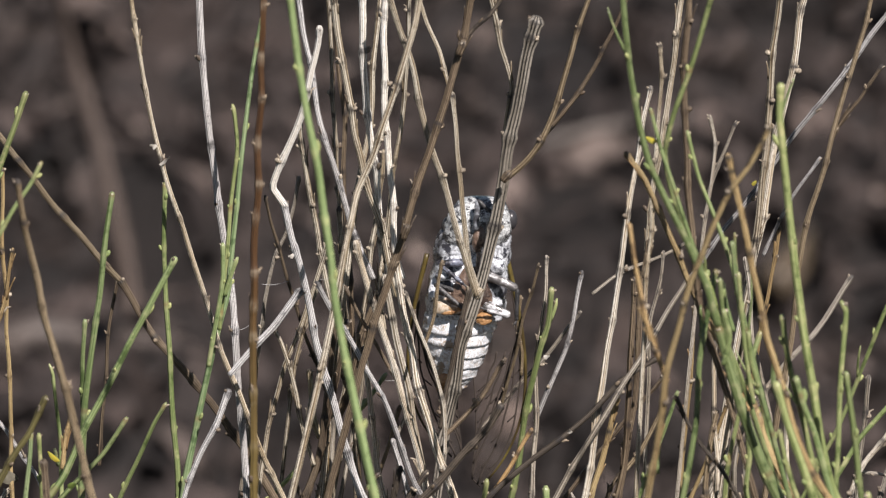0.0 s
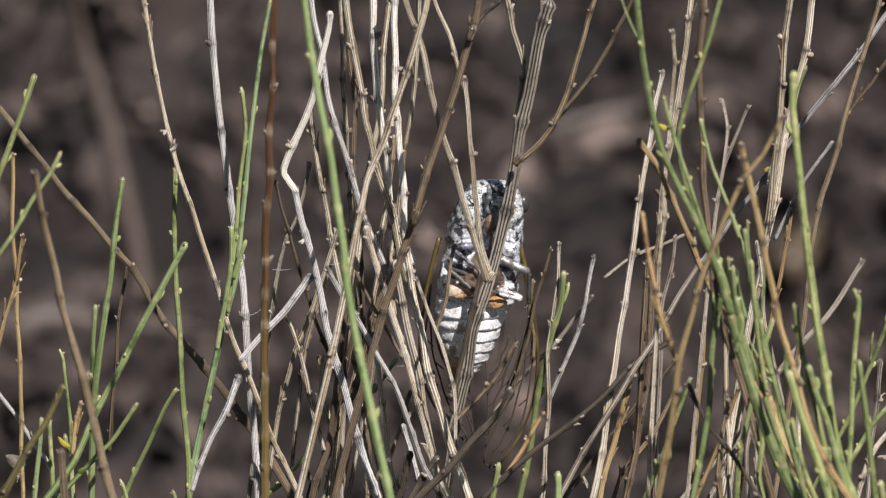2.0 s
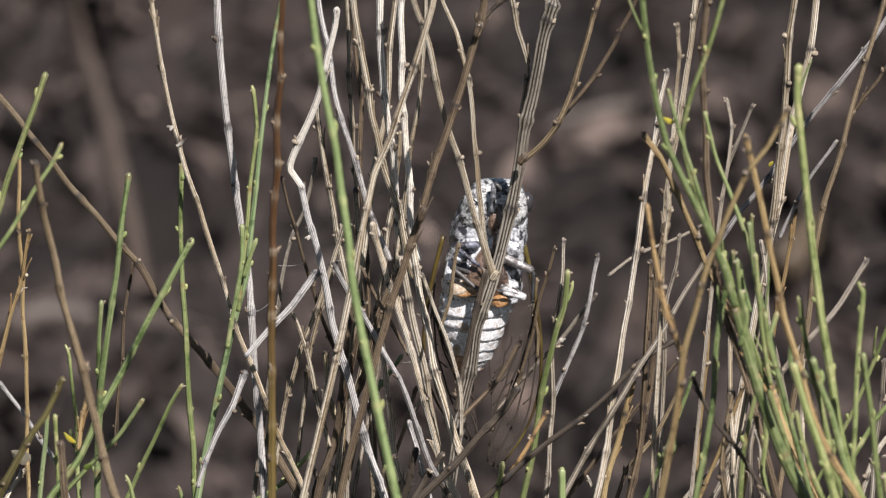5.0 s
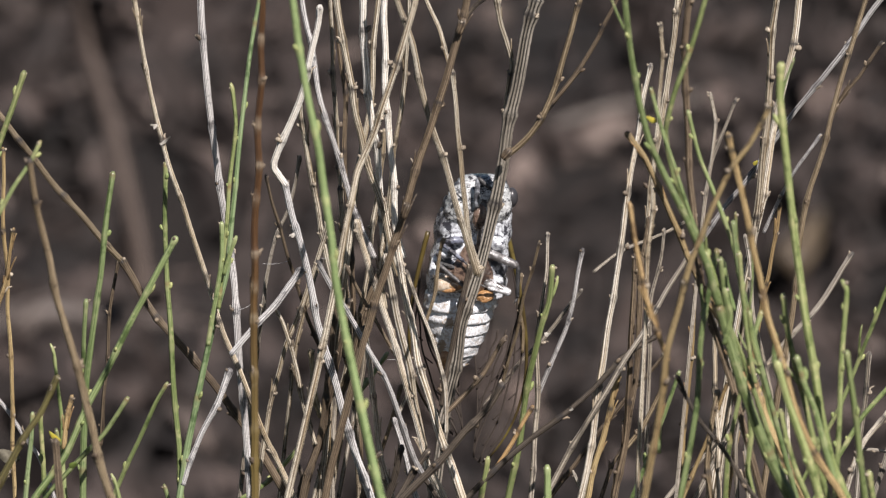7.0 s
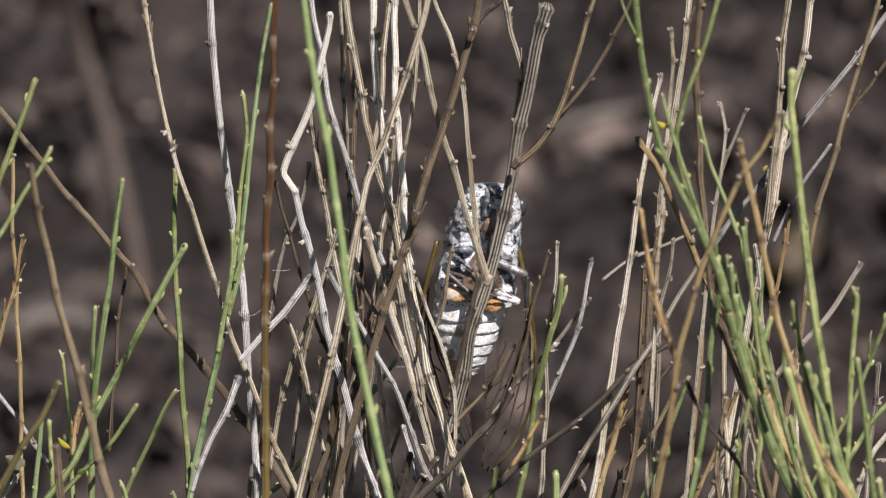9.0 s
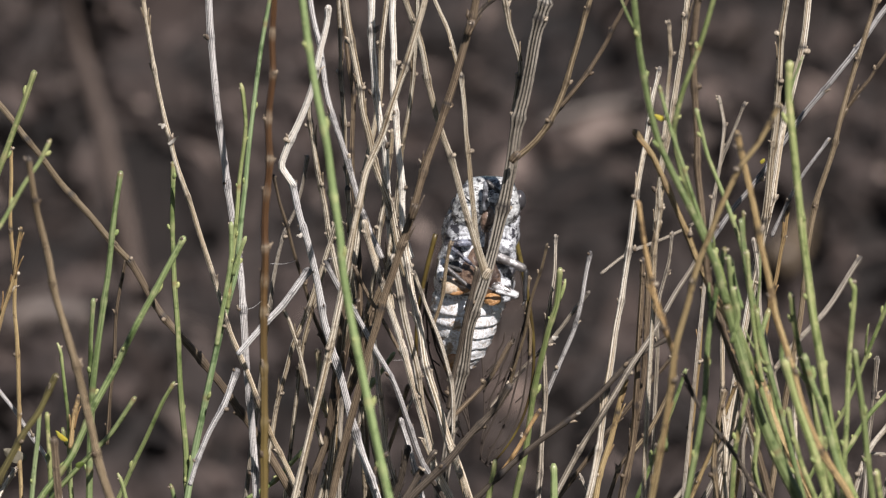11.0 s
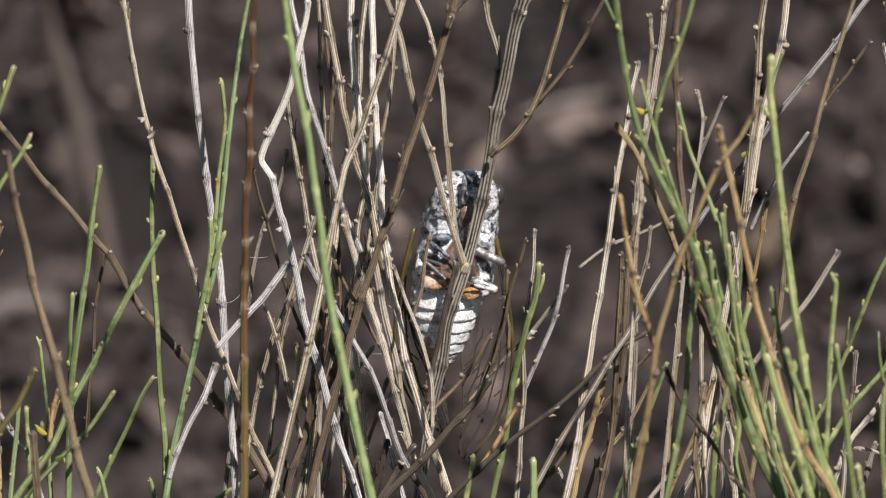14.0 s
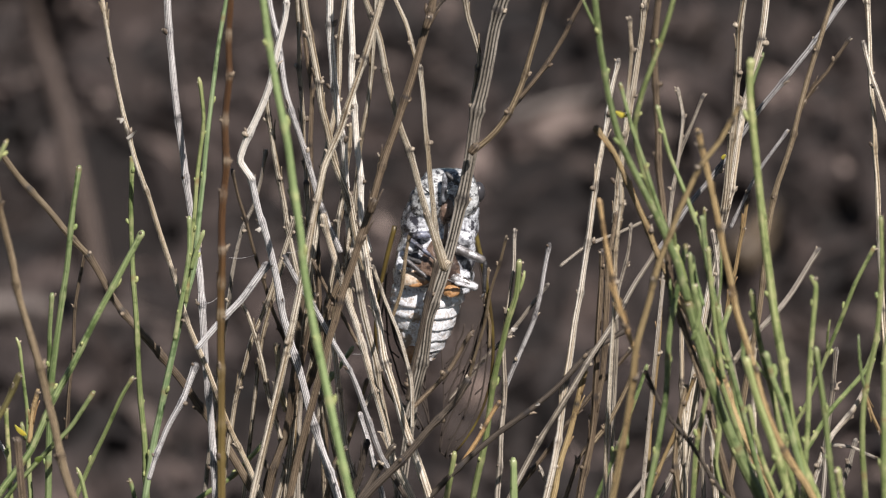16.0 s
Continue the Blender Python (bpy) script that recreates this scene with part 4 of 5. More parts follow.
stem(dry_shrub, "grey", 0.77, 0.70, True, (58.1, -5.6, -34.5), (58.8, -5.1, -24.2), (59.4, -4.8, -18.7), (59.8, -4.5, -14.8))
stem(dry_shrub, "white", 0.78, 0.78, True, (57.0, 1.7, -36.1), (58.1, 1.8, -31.7), (59.4, 1.9, -29.1), (62.3, 2.1, -25.5), (64.0, 2.2, -22.3), (65.0, 2.3, -18.1))
stem(dry_shrub, "orange", 0.70, 0.54, True, (34.5, 5.6, -37.6), (37.3, 5.1, -30.6), (39.4, 4.8, -25.2), (40.7, 4.5, -20.9))
stem(dry_shrub, "grey", 0.70, 0.62, True, (32.6, 11.4, -39.5), (37.1, 12.1, -34.4), (39.8, 12.5, -31.1))
stem(dry_shrub, "grey", 0.62, 0.62, True, (47.8, 9.3, -30.4), (45.8, 9.1, -19.9), (44.3, 9.0, -13.4), (43.7, 8.9, -6.9), (42.9, 8.8, -1.3))
stem(dry_shrub, "grey", 0.55, 0.48, False, (22.3, 40.1, -14.4), (25.5, 40.0, -12.2), (28.6, 40.0, -10.5), (33.8, 40.0, -8.2), (36.9, 39.9, -6.4))
stem(dry_shrub, "grey", 0.71, 0.55, False, (6.8, 29.9, -31.4), (11.5, 29.9, -25.7), (14.7, 30.0, -22.1), (17.8, 30.1, -18.0), (20.7, 30.1, -14.5))
stem(dry_shrub, "brown", 0.71, 0.55, True, (16.2, 19.2, -41.6), (20.5, 19.6, -35.6), (25.6, 20.1, -29.2), (29.6, 20.5, -24.5), (32.3, 20.7, -21.3))
stem(dry_shrub, "ochre", 0.78, 0.62, False, (26.4, 6.1, -31.4), (28.6, 6.1, -28.8), (30.5, 6.0, -24.7), (32.0, 5.9, -21.5))
stem(mid_shrub, "silver", 0.62, 0.54, True, (-52.7, 5.4, -37.5), (-54.6, 5.8, -32.1), (-56.5, 6.0, -29.2), (-58.8, 6.3, -25.4), (-62.3, 6.6, -21.2))
stem(mid_shrub, "white", 0.70, 0.62, True, (-61.3, 7.8, -38.6), (-60.2, 8.0, -36.6), (-58.6, 8.2, -34.2))
stem(lone_shrub, "brown", 1.19, 0.89, True, (-50.5, -72.1, -16.6), (-50.7, -72.0, -12.7), (-51.2, -71.9, -8.5))
stem(mid_shrub, "green", 0.70, 0.54, True, (-43.4, -3.9, -35.0), (-43.8, -4.0, -33.2), (-44.4, -4.1, -31.7))
stem(mid_shrub, "green", 0.70, 0.54, True, (-36.6, -6.1, -34.8), (-36.9, -6.0, -33.6), (-37.2, -5.9, -32.7))
stem(mid_shrub, "green", 0.77, 0.62, False, (-51.4, -2.0, -28.2), (-51.9, -2.0, -27.0), (-52.0, -2.0, -25.7))
stem(dry_shrub, "white", 0.70, 0.62, True, (49.0, 5.7, -30.3), (48.7, 6.0, -23.1), (48.8, 6.3, -17.6))
stem(dry_shrub, "grey", 0.62, 0.47, True, (20.7, 8.2, -38.6), (19.7, 8.0, -36.4), (19.2, 7.8, -34.8))
stem(near_shrub, "green", 0.64, 0.52, False, (29.8, -71.4, -10.7), (29.8, -71.4, -8.6), (30.0, -71.4, -6.9))
stem(near_shrub, "green", 0.76, 0.67, False, (39.5, -79.7, 10.8), (38.6, -79.8, 14.3), (38.0, -79.9, 17.7))
stem(near_shrub, "green", 0.89, 0.74, False, (38.0, -88.3, 8.4), (38.9, -88.2, 12.2), (38.0, -88.1, 16.0))
stem(near_shrub, "green", 0.83, 0.67, False, (43.0, -75.7, 2.1), (42.0, -75.6, 5.9), (41.6, -75.5, 9.7))
stem(near_shrub, "green", 0.88, 0.73, False, (45.3, -94.5, 4.7), (44.4, -94.5, 7.7), (44.6, -94.5, 11.5))
stem(near_shrub, "green", 0.76, 0.66, False, (37.2, -83.9, 14.9), (36.6, -84.0, 17.2), (35.6, -84.1, 19.9))
stem(near_shrub, "green", 0.96, 0.82, True, (42.5, -63.1, -19.0), (41.7, -63.0, -15.1), (42.1, -63.0, -10.5), (41.7, -62.9, -6.2))
stem(near_shrub, "orange", 0.89, 0.67, False, (41.6, -79.9, 0.1), (39.9, -79.8, 4.7), (38.2, -79.7, 8.6))
stem(near_shrub, "ochre", 0.90, 0.67, True, (36.9, -59.6, -20.3), (36.5, -59.1, -15.4), (37.1, -58.5, -10.1), (38.0, -58.0, -5.6))
stem(near_shrub, "green", 1.25, 1.09, True, (49.9, -115.4, -5.3), (47.7, -115.5, 1.9), (45.6, -115.5, 7.9), (44.1, -115.6, 13.2))
stem(near_shrub, "green", 0.76, 0.66, True, (50.3, -101.1, -8.7), (49.7, -100.8, -5.0), (50.1, -100.5, -1.3))
stem(near_shrub, "green", 0.58, 0.52, False, (40.8, -62.9, 12.7), (40.2, -63.0, 15.8), (40.0, -63.1, 20.0))
stem(dry_shrub, "grey", 0.62, 0.47, True, (29.8, 14.9, -19.8), (30.0, 14.3, -13.2), (31.3, 13.6, -5.7), (31.9, 13.2, -1.6))
stem(dry_shrub, "brown", 0.70, 0.54, True, (23.2, 7.7, -38.5), (24.7, 8.1, -34.2), (26.1, 8.3, -31.8))
stem(mid_shrub, "tan", 0.78, 0.62, False, (-6.6, 8.9, -11.8), (-7.3, 9.0, -5.4), (-6.5, 9.1, 1.0))
stem(mid_shrub, "grey", 0.70, 0.62, True, (-11.3, 14.6, -29.4), (-10.3, 14.2, -24.5), (-9.7, 13.8, -19.5), (-10.1, 13.3, -12.9))
stem(mid_shrub, "tan", 0.63, 0.55, True, (-19.9, 16.4, -25.0), (-19.1, 16.1, -18.5), (-17.5, 15.9, -11.9), (-15.6, 15.7, -6.2))
stem(mid_shrub, "grey", 0.55, 0.47, False, (-5.0, 12.1, -27.5), (-3.1, 12.0, -23.1), (-3.3, 11.9, -19.0))
stem(mid_shrub, "dark", 0.70, 0.54, True, (-19.0, 3.9, -37.5), (-18.1, 4.0, -34.7), (-18.6, 4.1, -32.7))
stem(dry_shrub, "tan", 0.70, 0.62, False, (1.2, -5.9, -27.2), (2.2, -6.0, -30.0), (3.6, -6.1, -34.8))
stem(mid_shrub, "brown", 0.78, 0.62, True, (-10.1, 2.8, -37.2), (-9.0, 3.0, -32.8), (-7.3, 3.2, -30.6))
stem(mid_shrub, "dark", 0.77, 0.62, True, (0.5, -11.8, -33.2), (-0.7, -12.0, -31.0), (-1.9, -12.1, -29.6))
stem(dry_shrub, "tan", 0.86, 0.70, True, (66.8, 8.2, -18.0), (66.2, 9.1, -3.0), (65.7, 9.8, 7.3), (64.8, 10.5, 18.3), (64.6, 10.9, 25.4), (64.1, 11.6, 35.6))
stem(dry_shrub, "white", 0.70, 0.54, True, (70.5, 7.4, -0.2), (68.3, 7.8, 8.6), (66.5, 8.1, 15.7), (64.9, 8.3, 20.4), (63.6, 8.5, 25.3))
stem(near_shrub, "green", 0.95, 0.81, True, (60.9, -84.4, -14.8), (60.4, -84.3, -7.8), (60.5, -84.1, -1.7), (61.1, -84.0, 2.9), (62.2, -83.9, 8.0), (62.8, -83.7, 17.1), (62.5, -83.5, 23.9))
stem(near_shrub, "green", 1.13, 1.02, True, (62.5, -109.5, -8.0), (62.3, -109.3, 3.3), (62.5, -109.1, 12.3), (63.7, -108.9, 18.2))
stem(dry_shrub, "orange", 0.62, 0.46, False, (63.8, 0.0, -22.0), (64.9, -0.0, -25.7), (66.1, -0.0, -28.4))
stem(dry_shrub, "grey", 0.47, 0.39, False, (58.9, 6.0, -31.3), (62.5, 6.0, -31.8), (66.1, 6.0, -33.5))
stem(dry_shrub, "grey", 0.78, 0.62, True, (60.7, 8.6, -39.2), (61.9, 9.0, -35.2), (63.0, 9.4, -31.3))
stem(mid_shrub, "brown", 0.69, 0.54, True, (-63.7, -11.2, -22.6), (-62.5, -9.9, -13.4), (-61.9, -8.9, -5.7))
stem(dry_shrub, "tan", 0.78, 0.63, True, (68.9, 19.9, -30.8), (69.6, 17.9, -14.1), (70.8, 16.2, 0.9))
stem(dry_shrub, "brown", 1.16, 0.85, False, (9.5, -4.0, 12.5), (10.1, -4.0, 13.2), (10.7, -4.0, 13.9))
stem(mid_shrub, "brown", 1.15, 0.84, False, (3.5, -16.0, 32.9), (4.0, -16.0, 34.0), (4.4, -16.0, 35.1))
stem(dry_shrub, "tan", 1.08, 0.85, False, (5.7, -9.0, -2.9), (6.1, -9.0, -2.2), (6.6, -9.0, -1.6))
stem(mid_shrub, "brown", 1.15, 0.92, False, (-4.1, -17.0, 7.5), (-3.8, -17.0, 8.6), (-3.3, -17.0, 9.7))
stem(dry_shrub, "brown", 0.85, 0.62, False, (54.8, 2.0, 17.3), (55.1, 2.0, 17.9), (55.6, 2.0, 18.5))
stem(mid_shrub, "chalk", 1.02, 0.85, False, (-20.2, -0.4, 7.9), (-21.7, -0.5, 10.6), (-21.3, -0.6, 12.2), (-19.6, -0.9, 16.2), (-17.7, -1.2, 21.5), (-16.5, -1.5, 27.5), (-15.6, -1.7, 31.5), (-15.3, -1.9, 33.9))
leaf(mid_shrub, (-50.6, -26.0, -21.3), 2.7, 0.34, -62)
leaf(near_shrub, (29.6, -70.0, 34.0), 2.0, 0.36, -78)
leaf(near_shrub, (43.5, -20.0, 15.9), 0.8, 0.28, 10)
leaf(mid_shrub, (-49.4, -22.0, -26.2), 1.1, 0.5, 20, fresh=True)
leaf(mid_shrub, (-57.2, 4.0, -31.8), 4.2, 0.95, -78, True)
flake(mid_shrub, (-37.9, -0.9, 16.4), 1.3, 0.34, -48)
flake(mid_shrub, (-37.3, -0.9, 14.0), 2.1, 0.26, 42)
flake(mid_shrub, (-19.1, -0.9, 1.0), 1.0, 0.36, -60)
flake(dry_shrub, (18.7, -5.5, -22.9), 0.8, 0.36, 5)
flake(dry_shrub, (15.2, -3.0, -12.7), 0.9, 0.34, 80)
thread(mid_shrub, (-23.5, 4.0, -4.0), (-19.9, 4.0, -3.6), 0.25)
thread(mid_shrub, (-26.8, 0.0, -9.5), (-24.7, 0.0, -8.3), 0.3)
thread(mid_shrub, (-15.5, 6.0, -3.8), (-13.5, 6.0, -3.2), 0.2)
thread(mid_shrub, (-6.5, 2.0, -17.2), (-3.3, 2.0, -16.4), 0.3)


# ---- cicada ----
def waxy(name, pale, dark, amount, rough=0.3, grain=520, dim=0.52, metal=0.0, coat=0.8):
    """Insect cuticle: dark and glossy, with silvery down in patches."""
    n = Nodes(name)
    ob = n.add("TexCoord").outputs["Object"]
    spots = n.noise(ob, grain, 5, 0.7)
    broad = n.noise(ob, 210, 3, 0.6)
    fine = n.noise(ob, 2600, 3, 0.6)
    col = n.mix(n.ramp(spots, (amount, 0.0), (amount + 0.06, 1.0)), pale, dark)
    col = n.mix(n.ramp(broad, (dim, 0.0), (dim + 0.08, 0.9)), col, dark)
    col = n.mix(n.ramp(fine, (0.38, 0.6), (0.52, 0.0)), col, dark)
    n.bump(n.mix(0.35, spots, fine), 0.9, 0.0005)
    return n.done(col, rough, Coat_Weight=coat, Coat_Roughness=0.12, Metallic=metal)


WAX = waxy("waxy_silver_cuticle", (0.85, 0.88, 0.93), (0.06, 0.06, 0.075), 0.505, 0.25, dim=0.54, metal=0.15)
FACE = waxy("mottled_grey_cuticle", (0.72, 0.74, 0.74), (0.085, 0.083, 0.088), 0.505, 0.25, grain=900, dim=0.57, metal=0.1)
BELLY = waxy("pale_belly_cuticle", (0.90, 0.93, 0.97), (0.42, 0.33, 0.25), 0.55, 0.22, grain=330, dim=0.60, metal=0.1)
UMBER = waxy("umber_cuticle", (0.20, 0.135, 0.10), (0.05, 0.033, 0.027), 0.50, 0.22)
SLATE = waxy("slate_cuticle", (0.22, 0.24, 0.31), (0.03, 0.03, 0.04), 0.46, 0.35, coat=0.3)
FAWN = waxy("cream_cuticle", (0.64, 0.55, 0.44), (0.40, 0.25, 0.13), 0.54, 0.25, dim=0.6)
AMBER = waxy("amber_cuticle", (0.48, 0.27, 0.12), (0.27, 0.135, 0.06), 0.56, 0.25, dim=0.6)
STEEL = waxy("steel_grey_cuticle", (0.30, 0.32, 0.35), (0.07, 0.07, 0.08), 0.50, 0.4, coat=0.3)
SOOT = waxy("dark_cuticle", (0.10, 0.095, 0.095), (0.02, 0.02, 0.022), 0.5, 0.5, coat=0.15)
SILVER_LEG = waxy("silver_leg_cuticle", (0.74, 0.74, 0.76), (0.10, 0.09, 0.085), 0.53, 0.25, metal=0.2)
COSTA = bark("olive_wing_edge", (0.30, 0.24, 0.06), (0.18, 0.14, 0.04), (0.07, 0.05, 0.02), (0.05, 0.04, 0.02), 0.4)
VEIN = Nodes("dark_wing_vein").done((0.055, 0.042, 0.034), 0.85)
EYE_MAT = Nodes("dark_glossy_eye").done((0.048, 0.046, 0.05), 0.3, Coat_Weight=0.3)


def membrane():
    n = Nodes("clear_wing_membrane")
    clear = n.add("BsdfTransparent")
    clear.inputs["Color"].default_value = (0.92, 0.89, 0.86, 1)
    m = n.add("MixShader")
    m.inputs[0].default_value = 0.085
    n.done((0.30, 0.26, 0.24), 0.3)
    n.link(clear.outputs[0], m.inputs[1])
    n.link(n.shader.outputs[0], m.inputs[2])
    n.link(m.outputs[0], n.tree.nodes["Material Output"].inputs["Surface"])
    return n.mat


MEMBRANE = membrane()


def shell(name, stations, mat, parent, label="", sides=40, square=0.85, rough=0.1):
    """A body part from cross-sections (x, y, height, half width, half depth) in mm, from below to above, with an uneven skin."""
    st = []
    for i in range(len(stations) - 1):
        p = [Vector(stations[max(0, min(len(stations) - 1, i + d))] [:4]) for d in (-1, 0, 1, 2)]
        e = [stations[max(0, min(len(stations) - 1, i + d))][4] for d in (-1, 0, 1, 2)]
        for k in range(4):
            t = k / 4
            h = (-0.5 * t ** 3 + t * t - 0.5 * t, 1.5 * t ** 3 - 2.5 * t * t + 1, -1.5 * t ** 3 + 2 * t * t + 0.5 * t, 0.5 * t ** 3 - 0.5 * t * t)
            st.append((*sum((a * w for a, w in zip(p, h)), Vector((0, 0, 0, 0))), sum(a * w for a, w in zip(e, h))))
    st.append(stations[-1])
    verts, faces = [], []
    for x, y, z, hw, hd in st:
        for k in range(sides):
            a = 2 * math.pi * k / sides
            cx, sy = math.cos(a), math.sin(a)
            q = Vector((math.copysign(abs(cx) ** square, cx) * hw, math.copysign(abs(sy) ** square, sy) * hd, 0))
            v = Vector((x, y, z)) + q
            bumpy = noise.noise(v * 0.9) * 1.3 + noise.noise(v * 2.3)
            verts.append((v + q.normalized() * bumpy * rough * min(1.0, hw / 2)) / 1000)
    n = len(st)
    for i in range(n - 1):
        for k in range(sides):
            j = (k + 1) % sides
            faces.append((i * sides + k, i * sides + j, (i + 1) * sides + j, (i + 1) * sides + k))
    faces.append(tuple(range(sides - 1, -1, -1)))
    faces.append(tuple((n - 1) * sides + k for k in range(sides)))
    return child(name, mesh_of(name, verts, faces), mat, parent, label)


def limb(name, mat, parent, radii, *points, label=""):
    """A jointed piece: a thin tapered tube through points in mm, with its radii in mm at the two ends."""
    path = spline([Vector(p) / 1000 for p in points], 0.0004)
    n = len(path) - 1
    grow = lambda i, s: (radii[0] + (radii[1] - radii[0]) * i / n) / 1000 * (0.6 if i in (0, n) else 1)
    return child(name, mesh_of(name, *tube(path, grow, 10)), mat, parent, label)


CICADA_AT = (0.0048, 0.0075, 0.5434)
cicada = thing("cicada", *CICADA_AT, "silvery grey cicada clinging belly-first to a dry broom stem", "insect")

# head and thorax
head = shell("head", [(0.9, 0, 7.4, 4.2, 2.6), (1.1, -0.3, 8.4, 4.6, 3.1), (1.25, -0.5, 9.4, 4.75, 3.3), (1.4, -0.5, 10.4, 4.6, 3.3), (1.5, -0.5, 11.4, 4.35, 3.1), (1.6, -0.4, 12.3, 4.0, 2.8), (1.7, -0.2, 13.1, 3.4, 2.3), (1.75, 0, 13.7, 2.6, 1.7), (1.8, 0, 14.0, 1.5, 0.9)], FACE, cicada, square=0.72, rough=0.2)
for x, z in ((1.1, 12.6), (2.6, 12.5), (1.85, 13.1)):
    shell("ocellus", [(x, -2.4, z - 0.35, 0.15, 0.2), (x, -2.6, z - 0.1, 0.38, 0.4), (x, -2.6, z + 0.15, 0.36, 0.4), (x, -2.4, z + 0.35, 0.12, 0.15)], SOOT, head, "small dark simple eye", 12)
for side, x in ((1, 5.95), (-1, -2.75)):
    me = bpy.data.meshes.new("eye")
    bm = bmesh.new()
    bmesh.ops.create_uvsphere(bm, u_segments=20, v_segments=12, radius=0.00112)
    bm.to_mesh(me)
    bm.free()
    me.polygons.foreach_set("use_smooth", [True] * len(me.polygons))
    eye = child("eye", me, EYE_MAT, head, "dark glossy compound eye")
    eye.location = (x / 1000, -0.0002, 0.0108 if side > 0 else 0.0098)
    eye.scale = (0.8, 1.0, 1.25)
shell("clypeus", [(1.4, -3.0, 6.8, 0.5, 0.5), (1.4, -3.4, 7.6, 0.9, 0.8), (1.5, -3.5, 8.8, 1.05, 1.0), (1.6, -3.4, 9.9, 0.9, 0.9), (1.6, -3.1, 10.8, 0.5, 0.5)], UMBER, head, "dark brown swollen face plate")
limb("rostrum", UMBER, head, (0.4, 0.2), (1.6, -3.8, 7.2), (1.3, -4.1, 5.0), (1.0, -4.2, 2.6), label="dark brown beak folded along the chest")
limb("antenna", SOOT, head, (0.16, 0.05), (3.6, -3.2, 11.2), (4.4, -3.9, 12.3), (4.9, -4.2, 13.2))
limb("antenna", SOOT, head, (0.16, 0.05), (-0.4, -3.2, 11.0), (-1.4, -3.9, 12.0), (-2.0, -4.2, 12.8))
shell("pronotum", [(0.5, 0.9, 4.6, 5.3, 3.7), (0.6, 0.8, 6.2, 5.4, 3.8), (0.8, 0.6, 7.8, 5.2, 3.6), (1.0, 0.4, 9.1, 4.9, 3.4), (1.1, 0.2, 10.0, 4.5, 3.0)], WAX, cicada, "mottled grey collar plate", sides=48, rough=0.22)
shell("thorax", [(-0.3, 0.4, -3.2, 5.2, 3.6), (-0.3, 0.3, -1.6, 5.5, 4.1), (-0.2, 0.2, 0.0, 5.55, 4.4), (0.0, 0.2, 1.6, 5.45, 4.5), (0.2, 0.3, 3.2, 5.3, 4.2), (0.5, 0.4, 4.8, 5.1, 3.9), (0.7, 0.4, 6.2, 4.9, 3.5), (0.8, 0.5, 7.2, 4.5, 3.1)], WAX, cicada, sides=48, rough=0.2)
shell("chest_plate", [(-0.2, -3.3, -1.8, 2.6, 0.8), (0.0, -3.8, -0.4, 3.3, 1.1), (0.3, -3.9, 1.2, 3.0, 1.1), (0.5, -3.8, 3.0, 2.2, 1.0), (0.8, -3.4, 5.0, 1.2, 0.7)], UMBER, cicada, "dark brown chest plate")
for x, z, w, h in ((-3.2, 3.6, 1.3, 1.0), (-3.8, 0.9, 1.1, 0.8), (4.0, 4.8, 1.1, 1.2), (3.9, -0.3, 0.9, 0.9)):
    shell("side_plate", [(x, -2.4, z - h, w * 0.4, 0.4), (x, -3.2, z - h * 0.5, w * 0.9, 0.8), (x, -3.3, z + h * 0.3, w, 0.9), (x, -2.8, z + h, w * 0.5, 0.5)], WAX, cicada, sides=18)

# belly: overlapping rings that taper to the tip
abdomen = thing("abdomen", 0, 0, 0, "", "")
abdomen.parent = cicada
rings = ((-2.6, -1.05, 5.1, 4.2), (-4.6, -1.2, 4.9, 4.25), (-6.3, -1.4, 4.55, 4.1), (-8.0, -1.5, 4.1, 3.75), (-9.6, -1.65, 3.55, 3.3), (-11.2, -1.75, 2.9, 2.7), (-12.8, -1.9, 1.8, 1.8))
for (z, x, hw, hd), (z2, x2, hw2, hd2) in zip(rings, rings[1:] + ((-13.9, -2.0, 0.8, 0.9),)):
    low = z2 - 0.25
    shell("segment", [(x2, 0.4, low, hw2 * 0.93, hd2 * 0.93), (x2, 0.4, low + 0.08, hw2 * 1.03, hd2 * 1.04), (x2, 0.4, low + 0.45, hw2 * 1.055, hd2 * 1.075), ((x + x2) / 2, 0.4, (z + z2) / 2, (hw + hw2) / 2 * 1.015, (hd + hd2) / 2 * 1.03), (x, 0.4, z, hw * 0.965, hd * 0.95)], BELLY, abdomen, square=0.95, rough=0.13)
shell("tip", [(-3.4, -0.5, -13.6, 0.5, 0.5), (-3.3, -1.2, -12.8, 1.1, 1.2), (-3.1, -1.7, -11.8, 1.25, 1.35), (-3.0, -1.8, -10.9, 1.0, 1.1), (-2.9, -1.8, -10.3, 0.4, 0.5)], AMBER, abdomen, "orange-brown tip of the abdomen")
